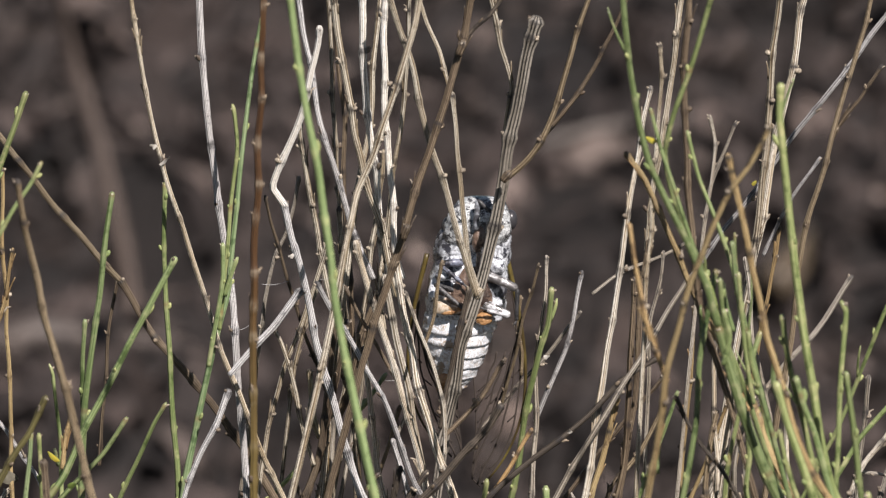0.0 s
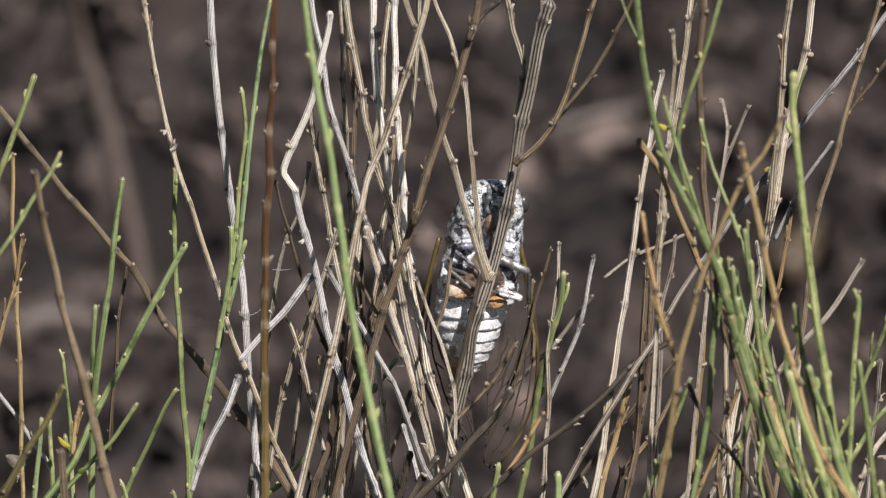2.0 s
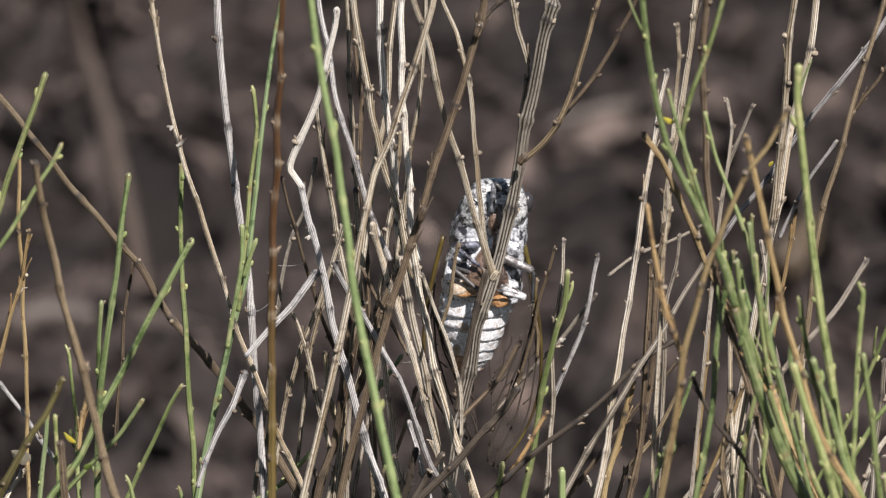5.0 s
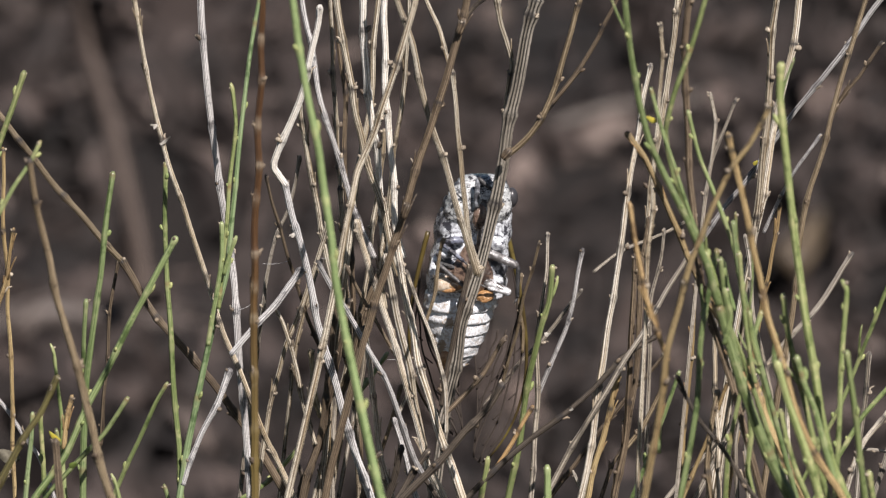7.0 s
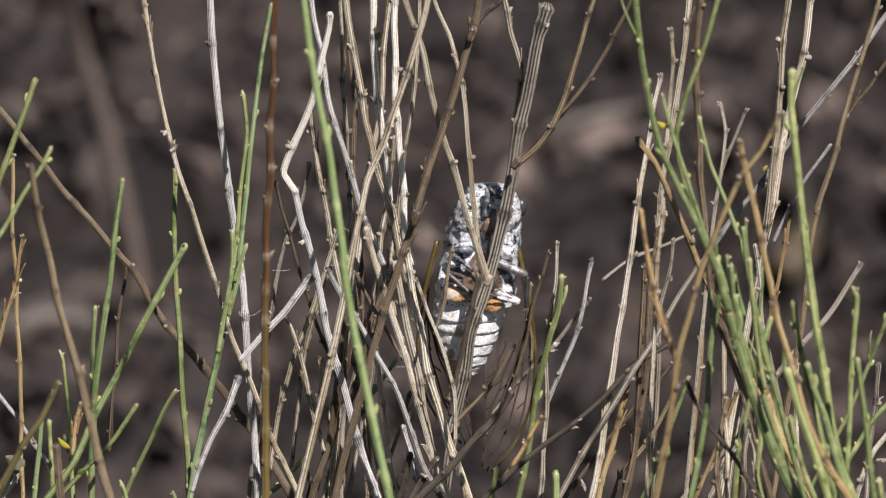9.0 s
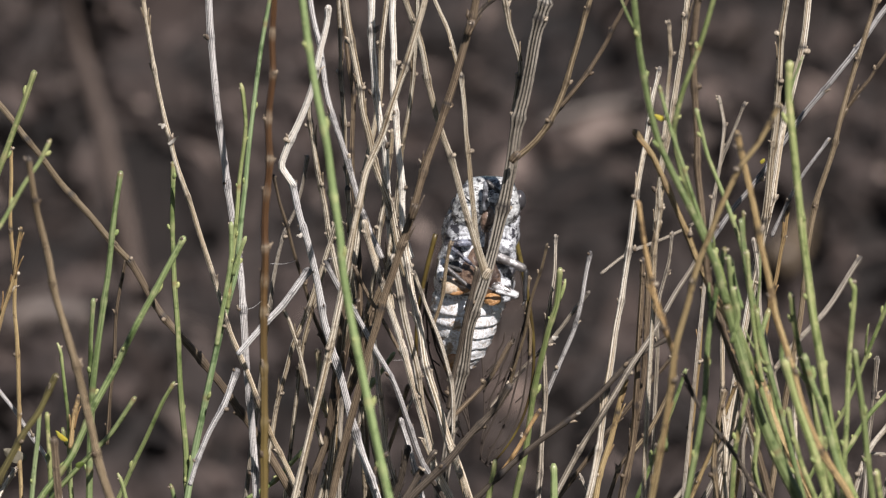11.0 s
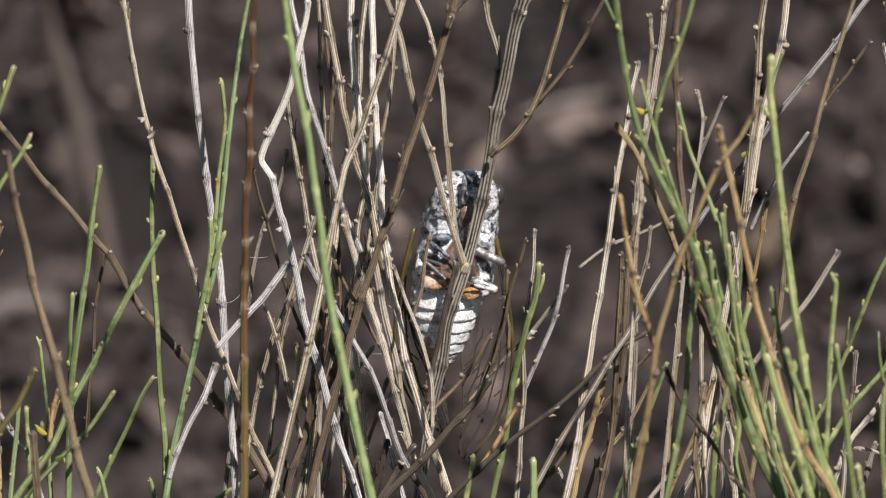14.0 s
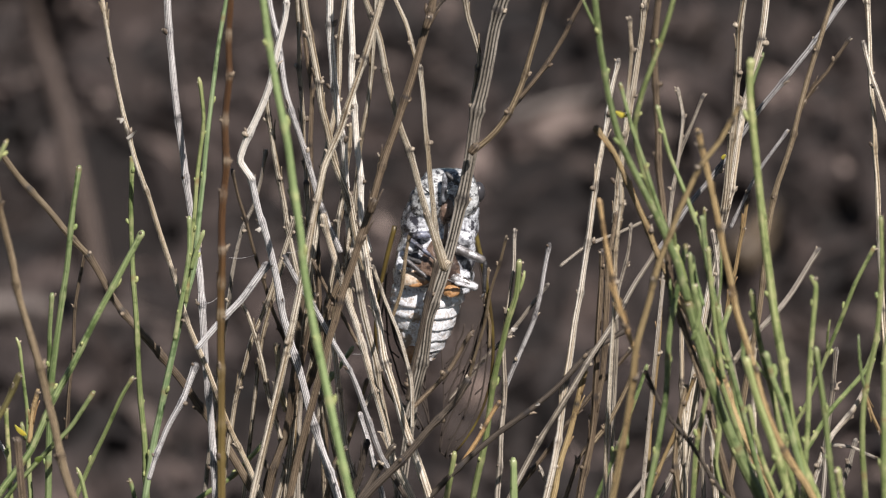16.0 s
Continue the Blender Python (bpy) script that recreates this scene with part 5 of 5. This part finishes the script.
for x, z, w, h, skin in ((-2.6, -0.5, 2.1, 1.15, FAWN), (2.2, -2.1, 1.2, 0.95, AMBER)):
    plate = shell("operculum", [(x - 0.3, -3.6, z - h, w * 0.6, 0.3), (x - 0.1, -4.0, z - h * 0.75, w * 0.92, 0.75), (x, -4.1, z - h * 0.1, w, 0.85), (x + 0.2, -3.9, z + h * 0.55, w * 0.85, 0.7), (x + 0.3, -3.4, z + h, w * 0.5, 0.35)], skin, abdomen, "rounded pale sound plate")
    limb("rim", AMBER, plate, (0.3, 0.42), (x - w * 0.5, -4.55, z - h * 0.75), (x + w * 0.1, -4.75, z - h * 0.62), (x + w * 0.6, -4.65, z - h * 0.25), (x + w * 0.88, -4.4, z + h * 0.2), label="rust-orange rim")
for x, z, w, h in ((-4.4, 1.0, 1.0, 2.0),):
    shell("side_plate", [(x, -1.8, z - h, w * 0.5, 0.4), (x, -2.8, z - h * 0.5, w * 0.95, 0.45), (x, -2.7, z + h * 0.3, w, 0.45), (x, -2.0, z + h, w * 0.6, 0.4)], WAX, cicada, sides=18)
shell("chest_ridge", [(-2.4, -3.6, 0.9, 1.7, 0.35), (-2.4, -4.0, 1.25, 1.9, 0.5), (-2.3, -3.9, 1.7, 1.7, 0.4)], UMBER, cicada, "dark brown ridge across the chest", 24, rough=0.15)
shell("chest_ridge", [(-1.0, -3.9, 0.4, 0.6, 0.35), (-0.9, -4.2, 0.9, 0.9, 0.5), (-0.8, -4.0, 1.5, 0.6, 0.4)], WAX, cicada, "silvery boss on the chest", 20, rough=0.15)

# legs
def leg(mat, dark, hip, knee, heel, toe, fat=1.0):
    thigh = limb("leg", mat, cicada, (0.62 * fat, 0.46 * fat), hip, [(a + b) / 2 + d for a, b, d in zip(hip, knee, (0, -0.25, 0.15))], knee)
    limb("shin", dark, thigh, (0.36, 0.26), knee, heel)
    limb("foot", SOOT, thigh, (0.2, 0.1), heel, toe)


leg(STEEL, SOOT, (1.1, -4.3, 10.4), (1.3, -4.4, 14.6), (3.4, -4.9, 12.9), (4.4, -5.6, 11.6), 0.75)
leg(SLATE, SLATE, (-0.6, -3.7, 5.6), (-3.9, -4.2, 5.5), (-0.6, -5.6, 3.0), (0.6, -6.2, 2.2), 0.95)
leg(SILVER_LEG, SOOT, (2.2, -3.6, 3.9), (6.8, -4.6, 2.1), (6.7, -5.0, -2.3), (6.2, -5.4, -3.0), 1.25)
leg(SILVER_LEG, SILVER_LEG, (1.4, -3.8, 0.2), (5.8, -4.9, -1.7), (2.6, -6.0, -0.6), (1.4, -6.2, 0.0), 1.2)
leg(SOOT, SOOT, (-0.4, -3.6, 1.0), (-4.6, -4.6, 2.8), (-0.6, -6.0, -0.4), (0.4, -6.2, -0.9), 0.6)


# wings, folded back behind the belly
def wing(side, tip):
    """A clear forewing: a thick olive front edge, a membrane and the veins in it. tip: how far it reaches below (mm)."""
    def at(u, v):
        """u: 0 at the inner edge, 1 at the front edge; v: 0 at the shoulder, 1 at the tip."""
        span = max(0.0, math.sin(v ** 0.8 * math.pi)) ** 0.5
        outer = 4.6 + 3.0 * math.sin(v * 2.5) - 5.4 * v ** 5
        x = outer - (1 - u) * 7.4 * span
        return Vector((side * x + (0.7 if side > 0 else -1.0), 2.6 + 2.2 * v - 0.8 * u, 5.5 - v * tip)) / 1000

    n, m = 26, 9
    verts = [at(j / m, i / n) for i in range(n + 1) for j in range(m + 1)]
    faces = [(i * (m + 1) + j, i * (m + 1) + j + 1, (i + 1) * (m + 1) + j + 1, (i + 1) * (m + 1) + j) for i in range(n) for j in range(m)]
    w = child("wing", mesh_of("wing", verts, faces), MEMBRANE, cicada, "clear veined wing held behind the belly")
    w.visible_shadow = False
    edge = [at(1, i / 30) for i in range(30)]
    child("front_edge", mesh_of("front_edge", *tube(edge, lambda i, s: 0.00028 * (1 - 0.8 * i / 30) + 0.00007, 8)), COSTA, w, "olive front edge")
    for k, (u0, u1, v0, v1) in enumerate(((0.93, 0.85, 0.12, 0.985), (0.92, 0.45, 0.30, 0.985), (0.88, 0.0, 0.36, 0.97), (0.80, 0.0, 0.40, 0.90), (0.66, 0.0, 0.42, 0.80), (0.50, 0.0, 0.42, 0.68))):
        line = [at(u0 + (u1 - u0) * i / 20 + 0.015 * math.sin(i * 0.9 + k), v0 + (v1 - v0) * i / 20) for i in range(21)]
        child("vein", mesh_of("vein", *tube(line, lambda i, s: 0.00014, 6)), VEIN, w)
        for q in (0.45, 0.66, 0.86):
            v = v0 + (v1 - v0) * q + 0.02 * math.sin(k * 2.1 + q * 9)
            line = [at(max(0.0, u0 + (u1 - u0) * (v - v0) / (v1 - v0) - 0.16 * i / 6), v + 0.035 * i / 6) for i in range(7)]
            child("vein", mesh_of("vein", *tube(line, lambda i, s: 0.000105, 6)), VEIN, w)
    rim = [at(0, i / 30) for i in range(4, 31)]
    child("vein", mesh_of("vein", *tube(rim, lambda i, s: 0.000105, 6)), VEIN, w)


wing(1, 34.0)
wing(-1, 30.0)


# ---- ground and what lies on it ----
def soil():
    n = Nodes("dark_soil")
    ob = n.add("TexCoord").outputs["Object"]
    big = n.noise(ob, 9, 5, 0.6)
    small = n.noise(ob, 120, 5, 0.7)
    col = n.ramp(big, (0.35, (0.0052, 0.0038, 0.0034)), (0.6, (0.0145, 0.0106, 0.0095)))
    col = n.mix(n.ramp(small, (0.45, 0.0), (0.7, 0.6)), col, (0.022, 0.0168, 0.015))
    n.bump(small, 0.8, 0.01)
    return n.done(col, 0.95)


def litter_mat():
    n = Nodes("leaf_litter")
    isl = n.add("NewGeometry").outputs["Random Per Island"]
    ob = n.add("TexCoord").outputs["Object"]
    col = n.ramp(isl, (0.0, (0.008, 0.0058, 0.0053)), (0.5, (0.028, 0.0204, 0.0184)), (0.85, (0.062, 0.046, 0.041)), (0.93, (0.13, 0.098, 0.086)), (1.0, (0.26, 0.205, 0.178)))
    col = n.mix(n.ramp(n.noise(ob, 90, 4), (0.4, 0.0), (0.65, 0.6)), col, (0.06, 0.045, 0.04))
    col = n.mix(1.0, col, n.ramp(n.noise(ob, 20, 3), (0.38, 0.28), (0.60, 1.2)), "MULTIPLY")
    return n.done(col, 0.85)


def rise(x, y):
    return 0.02 * noise.noise(Vector((x * 3, y * 3, 0))) + 0.012 * noise.noise(Vector((x * 14, y * 14, 5))) if abs(x) < 6 and abs(y) < 9 else 0.0


HOLLOWS = ((0.124, 2.105, 0.016, 0.045, 0.03), (-0.122, 1.965, 0.015, 0.03, 0.02), (-0.068, 2.185, 0.007, 0.035, -0.018), (-0.072, 1.942, 0.020, 0.030, -0.018), (0.024, 1.935, 0.030, 0.035, -0.014), (-0.022, 1.942, 0.030, 0.035, -0.013), (-0.105, 1.961, 0.020, 0.020, -0.005), (-0.084, 2.225, 0.028, 0.045, 0.05), (0.036, 2.26, 0.035, 0.055, 0.018), (-0.134, 2.475, 0.022, 0.035, -0.016))


def level(x, y):
    """Height of the ground: flat under the shrubs, with small mounds and hollows."""
    d = min(1.0, max(0.0, (math.hypot(x, y) - 0.25) / 0.6))
    hollow = sum(depth * math.exp(-((x - hx) / wx) ** 2 - ((y - hy) / wy) ** 2) for hx, hy, wx, wy, depth in HOLLOWS)
    return rise(x, y) * d - hollow * 0.7


axis = [math.copysign(0.006 * abs(k) * (1 + (abs(k) / 90) ** 4) * (1 + (abs(k) / 150) ** 9), k) for k in range(-220, 221)]
gv = [Vector((x, y + 1.6, level(x, y + 1.6))) for y in axis for x in axis]
na = len(axis)
gf = [(i * na + j, i * na + j + 1, (i + 1) * na + j + 1, (i + 1) * na + j) for i in range(na - 1) for j in range(na - 1)]
ground = new("ground", mesh_of("ground", gv, gf))
ground.data.materials.append(soil())
tagged(ground, "dark brown bare soil strewn with plant litter", "ground", kind="structure")

lrng = random.Random(21)
BARE = ((0.124, 2.101, 0.014, 0.05), (0.136, 2.20, 0.012, 0.05), (-0.122, 1.965, 0.012, 0.03), (-0.090, 2.236, 0.020, 0.098), (-0.102, 2.311, 0.009, 0.054), (-0.063, 2.357, 0.007, 0.055), (0.049, 2.288, 0.013, 0.046), (0.039, 2.247, 0.014, 0.068), (0.033, 2.444, 0.024, 0.091), (-0.118, 2.214, 0.016, 0.052))     # patches of naked dark soil that stand in for shaded hollows: middle and half widths
lv, lf = [], []
for k in range(13000):
    x, y = (lrng.gauss(0, 0.19), lrng.gauss(2.3, 0.45)) if k < 10000 else (lrng.uniform(-2.5, 2.5), lrng.uniform(-1.2, 5.5))
    z = level(x, y)
    if any(((x - bx) / wx) ** 2 + ((y - by) / wy) ** 2 < lrng.uniform(0.6, 1.3) for bx, by, wx, wy in BARE):
        continue
    long, wide = lrng.uniform(0.004, 0.016) * (1 + 1.5 * (lrng.random() > 0.9)), lrng.uniform(0.003, 0.010)
    m = Matrix.Translation((x, y, z + 0.003)) @ Euler((lrng.uniform(-1.5, 1.5), lrng.uniform(-1.3, 1.3), lrng.uniform(0, 6.3))).to_matrix().to_4x4()
    b = len(lv)
    ring = ((-1, 0), (-0.4, -0.8), (0.5, -1), (1, 0), (0.5, 0.9), (-0.4, 1))
    lv += [m @ Vector((u * long, v * wide, 0.25 * wide * u)) for u, v in ring] + [m @ Vector((u * long * 0.8, v * wide * 0.8, wide * 0.35)) for u, v in ring]
    lf += [tuple(b + k for k in range(6)), tuple(b + 6 + k for k in range(6))] + [(b + k, b + (k + 1) % 6, b + 6 + (k + 1) % 6, b + 6 + k) for k in range(6)]
# straws and twiglets among the leaves
for k in range(900):
    x, y = lrng.gauss(0, 0.17), lrng.gauss(2.25, 0.4)
    long, thin = lrng.uniform(0.008, 0.03), lrng.uniform(0.0004, 0.0011)
    m = Matrix.Translation((x, y, level(x, y) + lrng.uniform(0.004, 0.012))) @ Euler((lrng.uniform(-0.5, 0.5), lrng.uniform(-0.6, 0.6), lrng.uniform(0, 6.3))).to_matrix().to_4x4()
    n0 = len(lv)
    lv += [m @ Vector((u * long, math.cos(a) * thin, math.sin(a) * thin + 0.15 * long * (u * u - 1) * (k % 3 - 1))) for u in (-1, -0.3, 0.4, 1) for a in (0.0, 2.1, 4.2)]
    lf += [(n0 + r * 3 + j, n0 + r * 3 + (j + 1) % 3, n0 + r * 3 + 3 + (j + 1) % 3, n0 + r * 3 + 3 + j) for r in range(3) for j in range(3)]
litter = new("leaf_litter", mesh_of("leaf_litter", lv, lf))
litter.data.polygons.foreach_set("use_smooth", [False] * len(lf))
litter.data.materials.append(litter_mat())
tagged(litter, "brown dead leaves and bark bits on the soil", "leaf litter", kind="stuff")


def stick(name, mat, label, category, thick, *points):
    """A dead stick: its ends and bends in metres, thick at the first."""
    a = Vector(points[0])
    path = spline([Vector(p) - a for p in points], 0.01)
    for c in path:
        c += noise.noise_vector(c * 30) * thick * 0.4
    n = len(path)
    ob = new(name, mesh_of(name, *tube(path, lambda i, s: thick / 2 * (1 - 0.5 * i / n) * (1 + 0.12 * noise.noise(Vector((s * 80, thick, 0)))), 16, 6, 0.12)))
    ob.data.materials.append(mat)
    ob.location = a
    return tagged(ob, label, category)


DEAD = bark("dead_grey_wood", (0.165, 0.136, 0.12), (0.10, 0.081, 0.072), (0.04, 0.03, 0.027), (0.03, 0.025, 0.022))
BLEACHED = bark("bleached_fallen_wood", (0.25, 0.22, 0.198), (0.165, 0.143, 0.128), (0.07, 0.055, 0.05), (0.05, 0.04, 0.036))
STALK = bark("dry_pinkish_stalk", (0.31, 0.24, 0.205), (0.185, 0.14, 0.118), (0.05, 0.036, 0.032), (0.04, 0.03, 0.027))
stick("dead_stalk", STALK, "upright dry brown stalk standing in the litter", "stalk", 0.0062, (-0.088, 2.121, -0.010), (-0.099, 2.121, 0.046), (-0.110, 2.121, 0.088), (-0.114, 2.101, 0.114), (-0.118, 2.091, 0.158))
stick("fallen_branch", BLEACHED, "pale grey weathered branch lying on the dark soil", "branch", 0.0044, (0.094, 2.366, 0.012), (0.070, 2.345, 0.013), (0.052, 2.331, 0.013), (0.034, 2.316, 0.011))
stick("fallen_branch", DEAD, "thick grey-brown branch half sunk in litter", "branch", 0.014, (-0.143, 2.070, 0.006), (-0.120, 2.087, 0.006), (-0.093, 2.081, 0.005), (-0.062, 2.065, 0.004))
stick("fallen_branch", MATS["brown"], "short yellowish broken branch on the soil", "branch", 0.013, (0.102, 2.161, 0.006), (0.109, 2.167, 0.010), (0.116, 2.193, 0.008))


# ---- the wind ----
def motions():
    def lean(foot, dx, dy, height=0.55):
        """The shrub's pose when the wind pushes it by dx and dy millimetres at the cicada's height."""
        return pose(foot[0], foot[1], 0, -math.degrees(dy / 1000 / height), math.degrees(dx / 1000 / height), 0)

    with_cicada = (
        (0, -0.28, 1.24), (0.5, 1.24, 0.68), (1, 0.21, 1.82), (1.5, 0.29, 1.01), (2, 0.00, 1.65), (2.5, -1.48, 2.51), (3, 1.12, -0.20), (3.5, 0.19, 0.21),
        (6, 1.14, -0.42), (6.5, 0.31, 0.41), (7, -1.86, 2.65), (7.5, 0.22, 0.78), (8, -0.88, 0.28), (8.5, 0.14, 0.43), (9, 0.00, -0.00), (11.5, 0.53, -0.16),
        (12, 0.66, -1.30), (12.5, 0.98, -1.08), (13, 1.13, -1.52), (13.5, 0.98, -1.50), (14, 0.85, -0.90), (14.5, 0.81, -0.93), (15, 0.93, -0.44), (15.5, 0.27, 0.39),
        (16, 0.07, 1.19),
    )
    middle = (
        (0, -0.34, 0.92), (0.5, 1.22, 1.22), (1, 0.05, 1.18), (1.5, 0.11, 0.22), (2, -0.29, 0.40), (2.5, -1.64, 0.99), (3, 0.84, -1.01), (3.5, 0.14, -0.66),
        (6, 1.18, 0.13), (6.5, 0.29, 0.07), (7, -1.89, 1.32), (7.5, -0.01, 0.00), (8, -0.96, -0.19), (8.5, 0.02, 0.43), (9, 0.00, -0.00), (11.5, 0.53, 0.23),
        (12, 0.74, -0.75), (12.5, 1.04, -0.84), (13, 1.21, -0.57), (13.5, 1.10, -0.68), (14, 0.88, -0.38), (14.5, 0.89, -0.61), (15, 0.92, 0.13), (15.5, 0.16, -0.14),
        (16, -0.06, 0.33),
    )
    near = (
        (0, -0.40, 0.35), (0.5, 1.20, 0.22), (1, 0.07, 0.21), (1.5, -0.12, -2.56), (2, -0.09, -1.41), (2.5, -1.52, -0.29), (3, 0.50, -5.69), (3.5, -0.25, -3.92),
        (6, 1.25, 0.11), (6.5, 0.27, -0.72), (7, -1.82, 0.84), (7.5, -0.05, -1.75), (8, -0.97, -1.15), (8.5, 0.01, -0.32), (9, 0.00, -0.00), (11.5, 0.52, 0.57),
        (12, 0.87, -0.61), (12.5, 1.23, -0.94), (13, 1.34, -0.69), (13.5, 1.34, -0.22), (14, 0.99, -0.06), (14.5, 1.11, -0.29), (15, 1.00, -0.12), (15.5, 0.50, -0.56),
        (16, 0.16, -1.03),
    )
    shoots = (
        (0, -0.23, 0.99), (0.5, 1.74, 1.34), (1, -0.10, 1.71), (1.5, -0.09, 1.12), (2, -0.45, 1.82), (2.5, -2.03, 1.14), (3, 0.62, 0.55), (3.5, 0.68, 0.13),
        (6, 1.56, 0.22), (6.5, 0.28, 0.42), (7, -2.05, 1.60), (7.5, -0.38, 0.90), (8, -1.09, -0.12), (8.5, 0.13, 0.45), (9, 0.00, -0.00), (11.5, 0.69, 0.47),
        (12, 0.97, -0.68), (12.5, 1.27, -0.68), (13, 1.55, -0.70), (13.5, 1.28, -0.66), (14, 0.99, -0.63), (14.5, 0.95, -0.44), (15, 1.04, 0.06), (15.5, 0.03, 0.81),
        (16, -0.05, 0.60),
    )
    lone = (
        (0, -0.66, 0.03), (0.5, 0.59, -0.22), (1, 0.17, 0.29), (1.5, 0.05, -1.71), (2, 0.41, -2.92), (2.5, -0.48, -1.46), (3, 0.65, -3.67), (3.5, 0.23, -3.17),
        (6, 0.71, 0.02), (6.5, 0.29, -0.48), (7, -0.72, 0.50), (7.5, 0.16, 1.18), (8, -0.71, -0.23), (8.5, 0.11, 0.39), (9, 0.00, -0.00), (11.5, 0.38, 0.24),
        (12, 0.57, -1.54), (12.5, 0.92, -0.56), (13, 0.97, -0.57), (13.5, 0.88, -0.92), (14, 0.70, -0.29), (14.5, 0.82, -0.32), (15, 0.80, 0.09), (15.5, 0.36, -0.29),
        (16, 0.59, -2.92),
    )
    for shrub, foot, rows in ((dry_shrub, "A", with_cicada), (mid_shrub, "M", middle), (near_shrub, "N", near), (shoot_shrub, "F", shoots), (lone_shrub, "S", lone)):
        walk(shrub, [(t, lean(FEET[foot], dx, dy)) for t, dx, dy in rows])
    # stems that sway on their own, over the shrub's lean
    red_stem_sway = (
        (0, -0.13, -0.71), (2.5, -0.25, -1.42), (3, 0.33, -0.56), (3.5, 0.21, -0.44), (6, -0.00, -0.38), (6.5, -0.44, -2.29), (7, -0.20, -1.32), (7.5, 0.12, -1.55),
        (8, -0.26, -1.90), (8.5, 0.01, 0.03), (9, -0.00, -0.00), (11.5, 0.15, 0.47), (12, 0.06, -0.54), (12.5, -0.03, -0.86), (13, 0.09, -0.67), (13.5, 0.10, -0.81),
        (14, 0.05, -0.31), (14.5, -0.11, -1.11), (15, -0.12, -0.73), (15.5, -0.19, -1.31), (16, -0.32, -2.35),
    )
    bent_brown_stem_sway = (
        (0, -0.11, -0.25), (0.5, 0.08, 0.00), (1, -0.01, -1.28), (1.5, -0.10, -1.86), (2, 0.14, -2.60), (2.5, 0.04, -2.05), (3, -0.24, -2.60), (3.5, -0.15, -2.60),
        (6, 0.15, -0.09), (6.5, 0.23, -1.72), (7, -0.08, -1.06), (7.5, -0.11, -1.81), (8, -0.11, -1.60), (8.5, -0.12, -0.65), (9, 0.00, -0.00), (16, 0.00, -0.80),
    )
    low_green_stem_sway = (
        (0, 0.01, -1.20), (2.5, 0.01, -2.40), (3, -0.38, -2.60), (3.5, -0.27, -2.60), (6, 0.09, 0.48), (6.5, 0.02, -0.45), (7, 0.02, -2.08), (7.5, -0.20, -1.82),
        (8, -0.32, -1.90), (8.5, -0.10, -0.49), (9, 0.00, 0.00), (11.5, -0.07, 0.41), (12, 0.17, 0.60), (12.5, 0.17, 0.57), (13, 0.10, 1.08), (13.5, 0.24, 1.50),
        (14, 0.06, 0.56), (14.5, 0.24, 0.59), (15, 0.11, 0.95), (15.5, 0.22, -0.50), (16, -0.03, -0.97),
    )
    thin_grey_stem_sway = (
        (0, -0.05, -0.74), (0.5, 0.08, -0.45), (1, -0.01, -0.61), (1.5, -0.10, -1.23), (2, -0.04, -2.08), (2.5, -0.04, -1.94), (3, -0.19, -2.35), (3.5, -0.05, -2.29),
        (6, 0.05, -0.08), (6.5, 0.01, -0.41), (7, -0.02, -0.22), (7.5, -0.22, -1.21), (8, -0.05, -0.00), (8.5, -0.11, -0.40), (9, 0.00, 0.00), (11.5, 0.03, -0.08),
        (12, 0.16, -0.13), (12.5, 0.14, -0.57), (13, 0.18, 0.31), (13.5, 0.21, 0.29), (14, 0.04, -0.06), (14.5, 0.11, -0.03), (15, 0.10, -0.07), (15.5, 0.01, -0.88),
        (16, -0.00, -1.19),
    )
    lone_green_stem_sway = (
        (0, 0.37, 0.00), (6, 0.74, 0.00), (6.5, 0.12, 0.00), (7, -1.19, 0.00), (7.5, -0.11, 0.00), (8, -0.24, 0.00), (8.5, 0.01, 0.00), (9, 0.00, 0.00),
        (11.5, 0.25, 0.00), (12, 0.36, 0.00), (12.5, 0.37, 0.00), (13, 0.48, 0.00), (13.5, 0.48, 0.00), (14, 0.37, 0.00), (14.5, 0.26, 0.00), (15, 0.37, 0.00),
        (15.5, -0.10, 0.00), (16, -0.70, 0.00),
    )
    for single, rows in ((red_stem, red_stem_sway), (bent_brown_stem, bent_brown_stem_sway), (low_green_stem, low_green_stem_sway), (thin_grey_stem, thin_grey_stem_sway), (lone_green_stem, lone_green_stem_sway)):
        walk(single, [(t, lean((0, 0), dx, dy)) for t, dx, dy in rows])
    seat = Matrix.Translation((-FEET["A"][0], -FEET["A"][1], 0)) @ Matrix.Translation(CICADA_AT)
    walk(cicada, [(t, lean(FEET["A"], dx, dy) @ seat) for t, dx, dy in with_cicada])


motions()
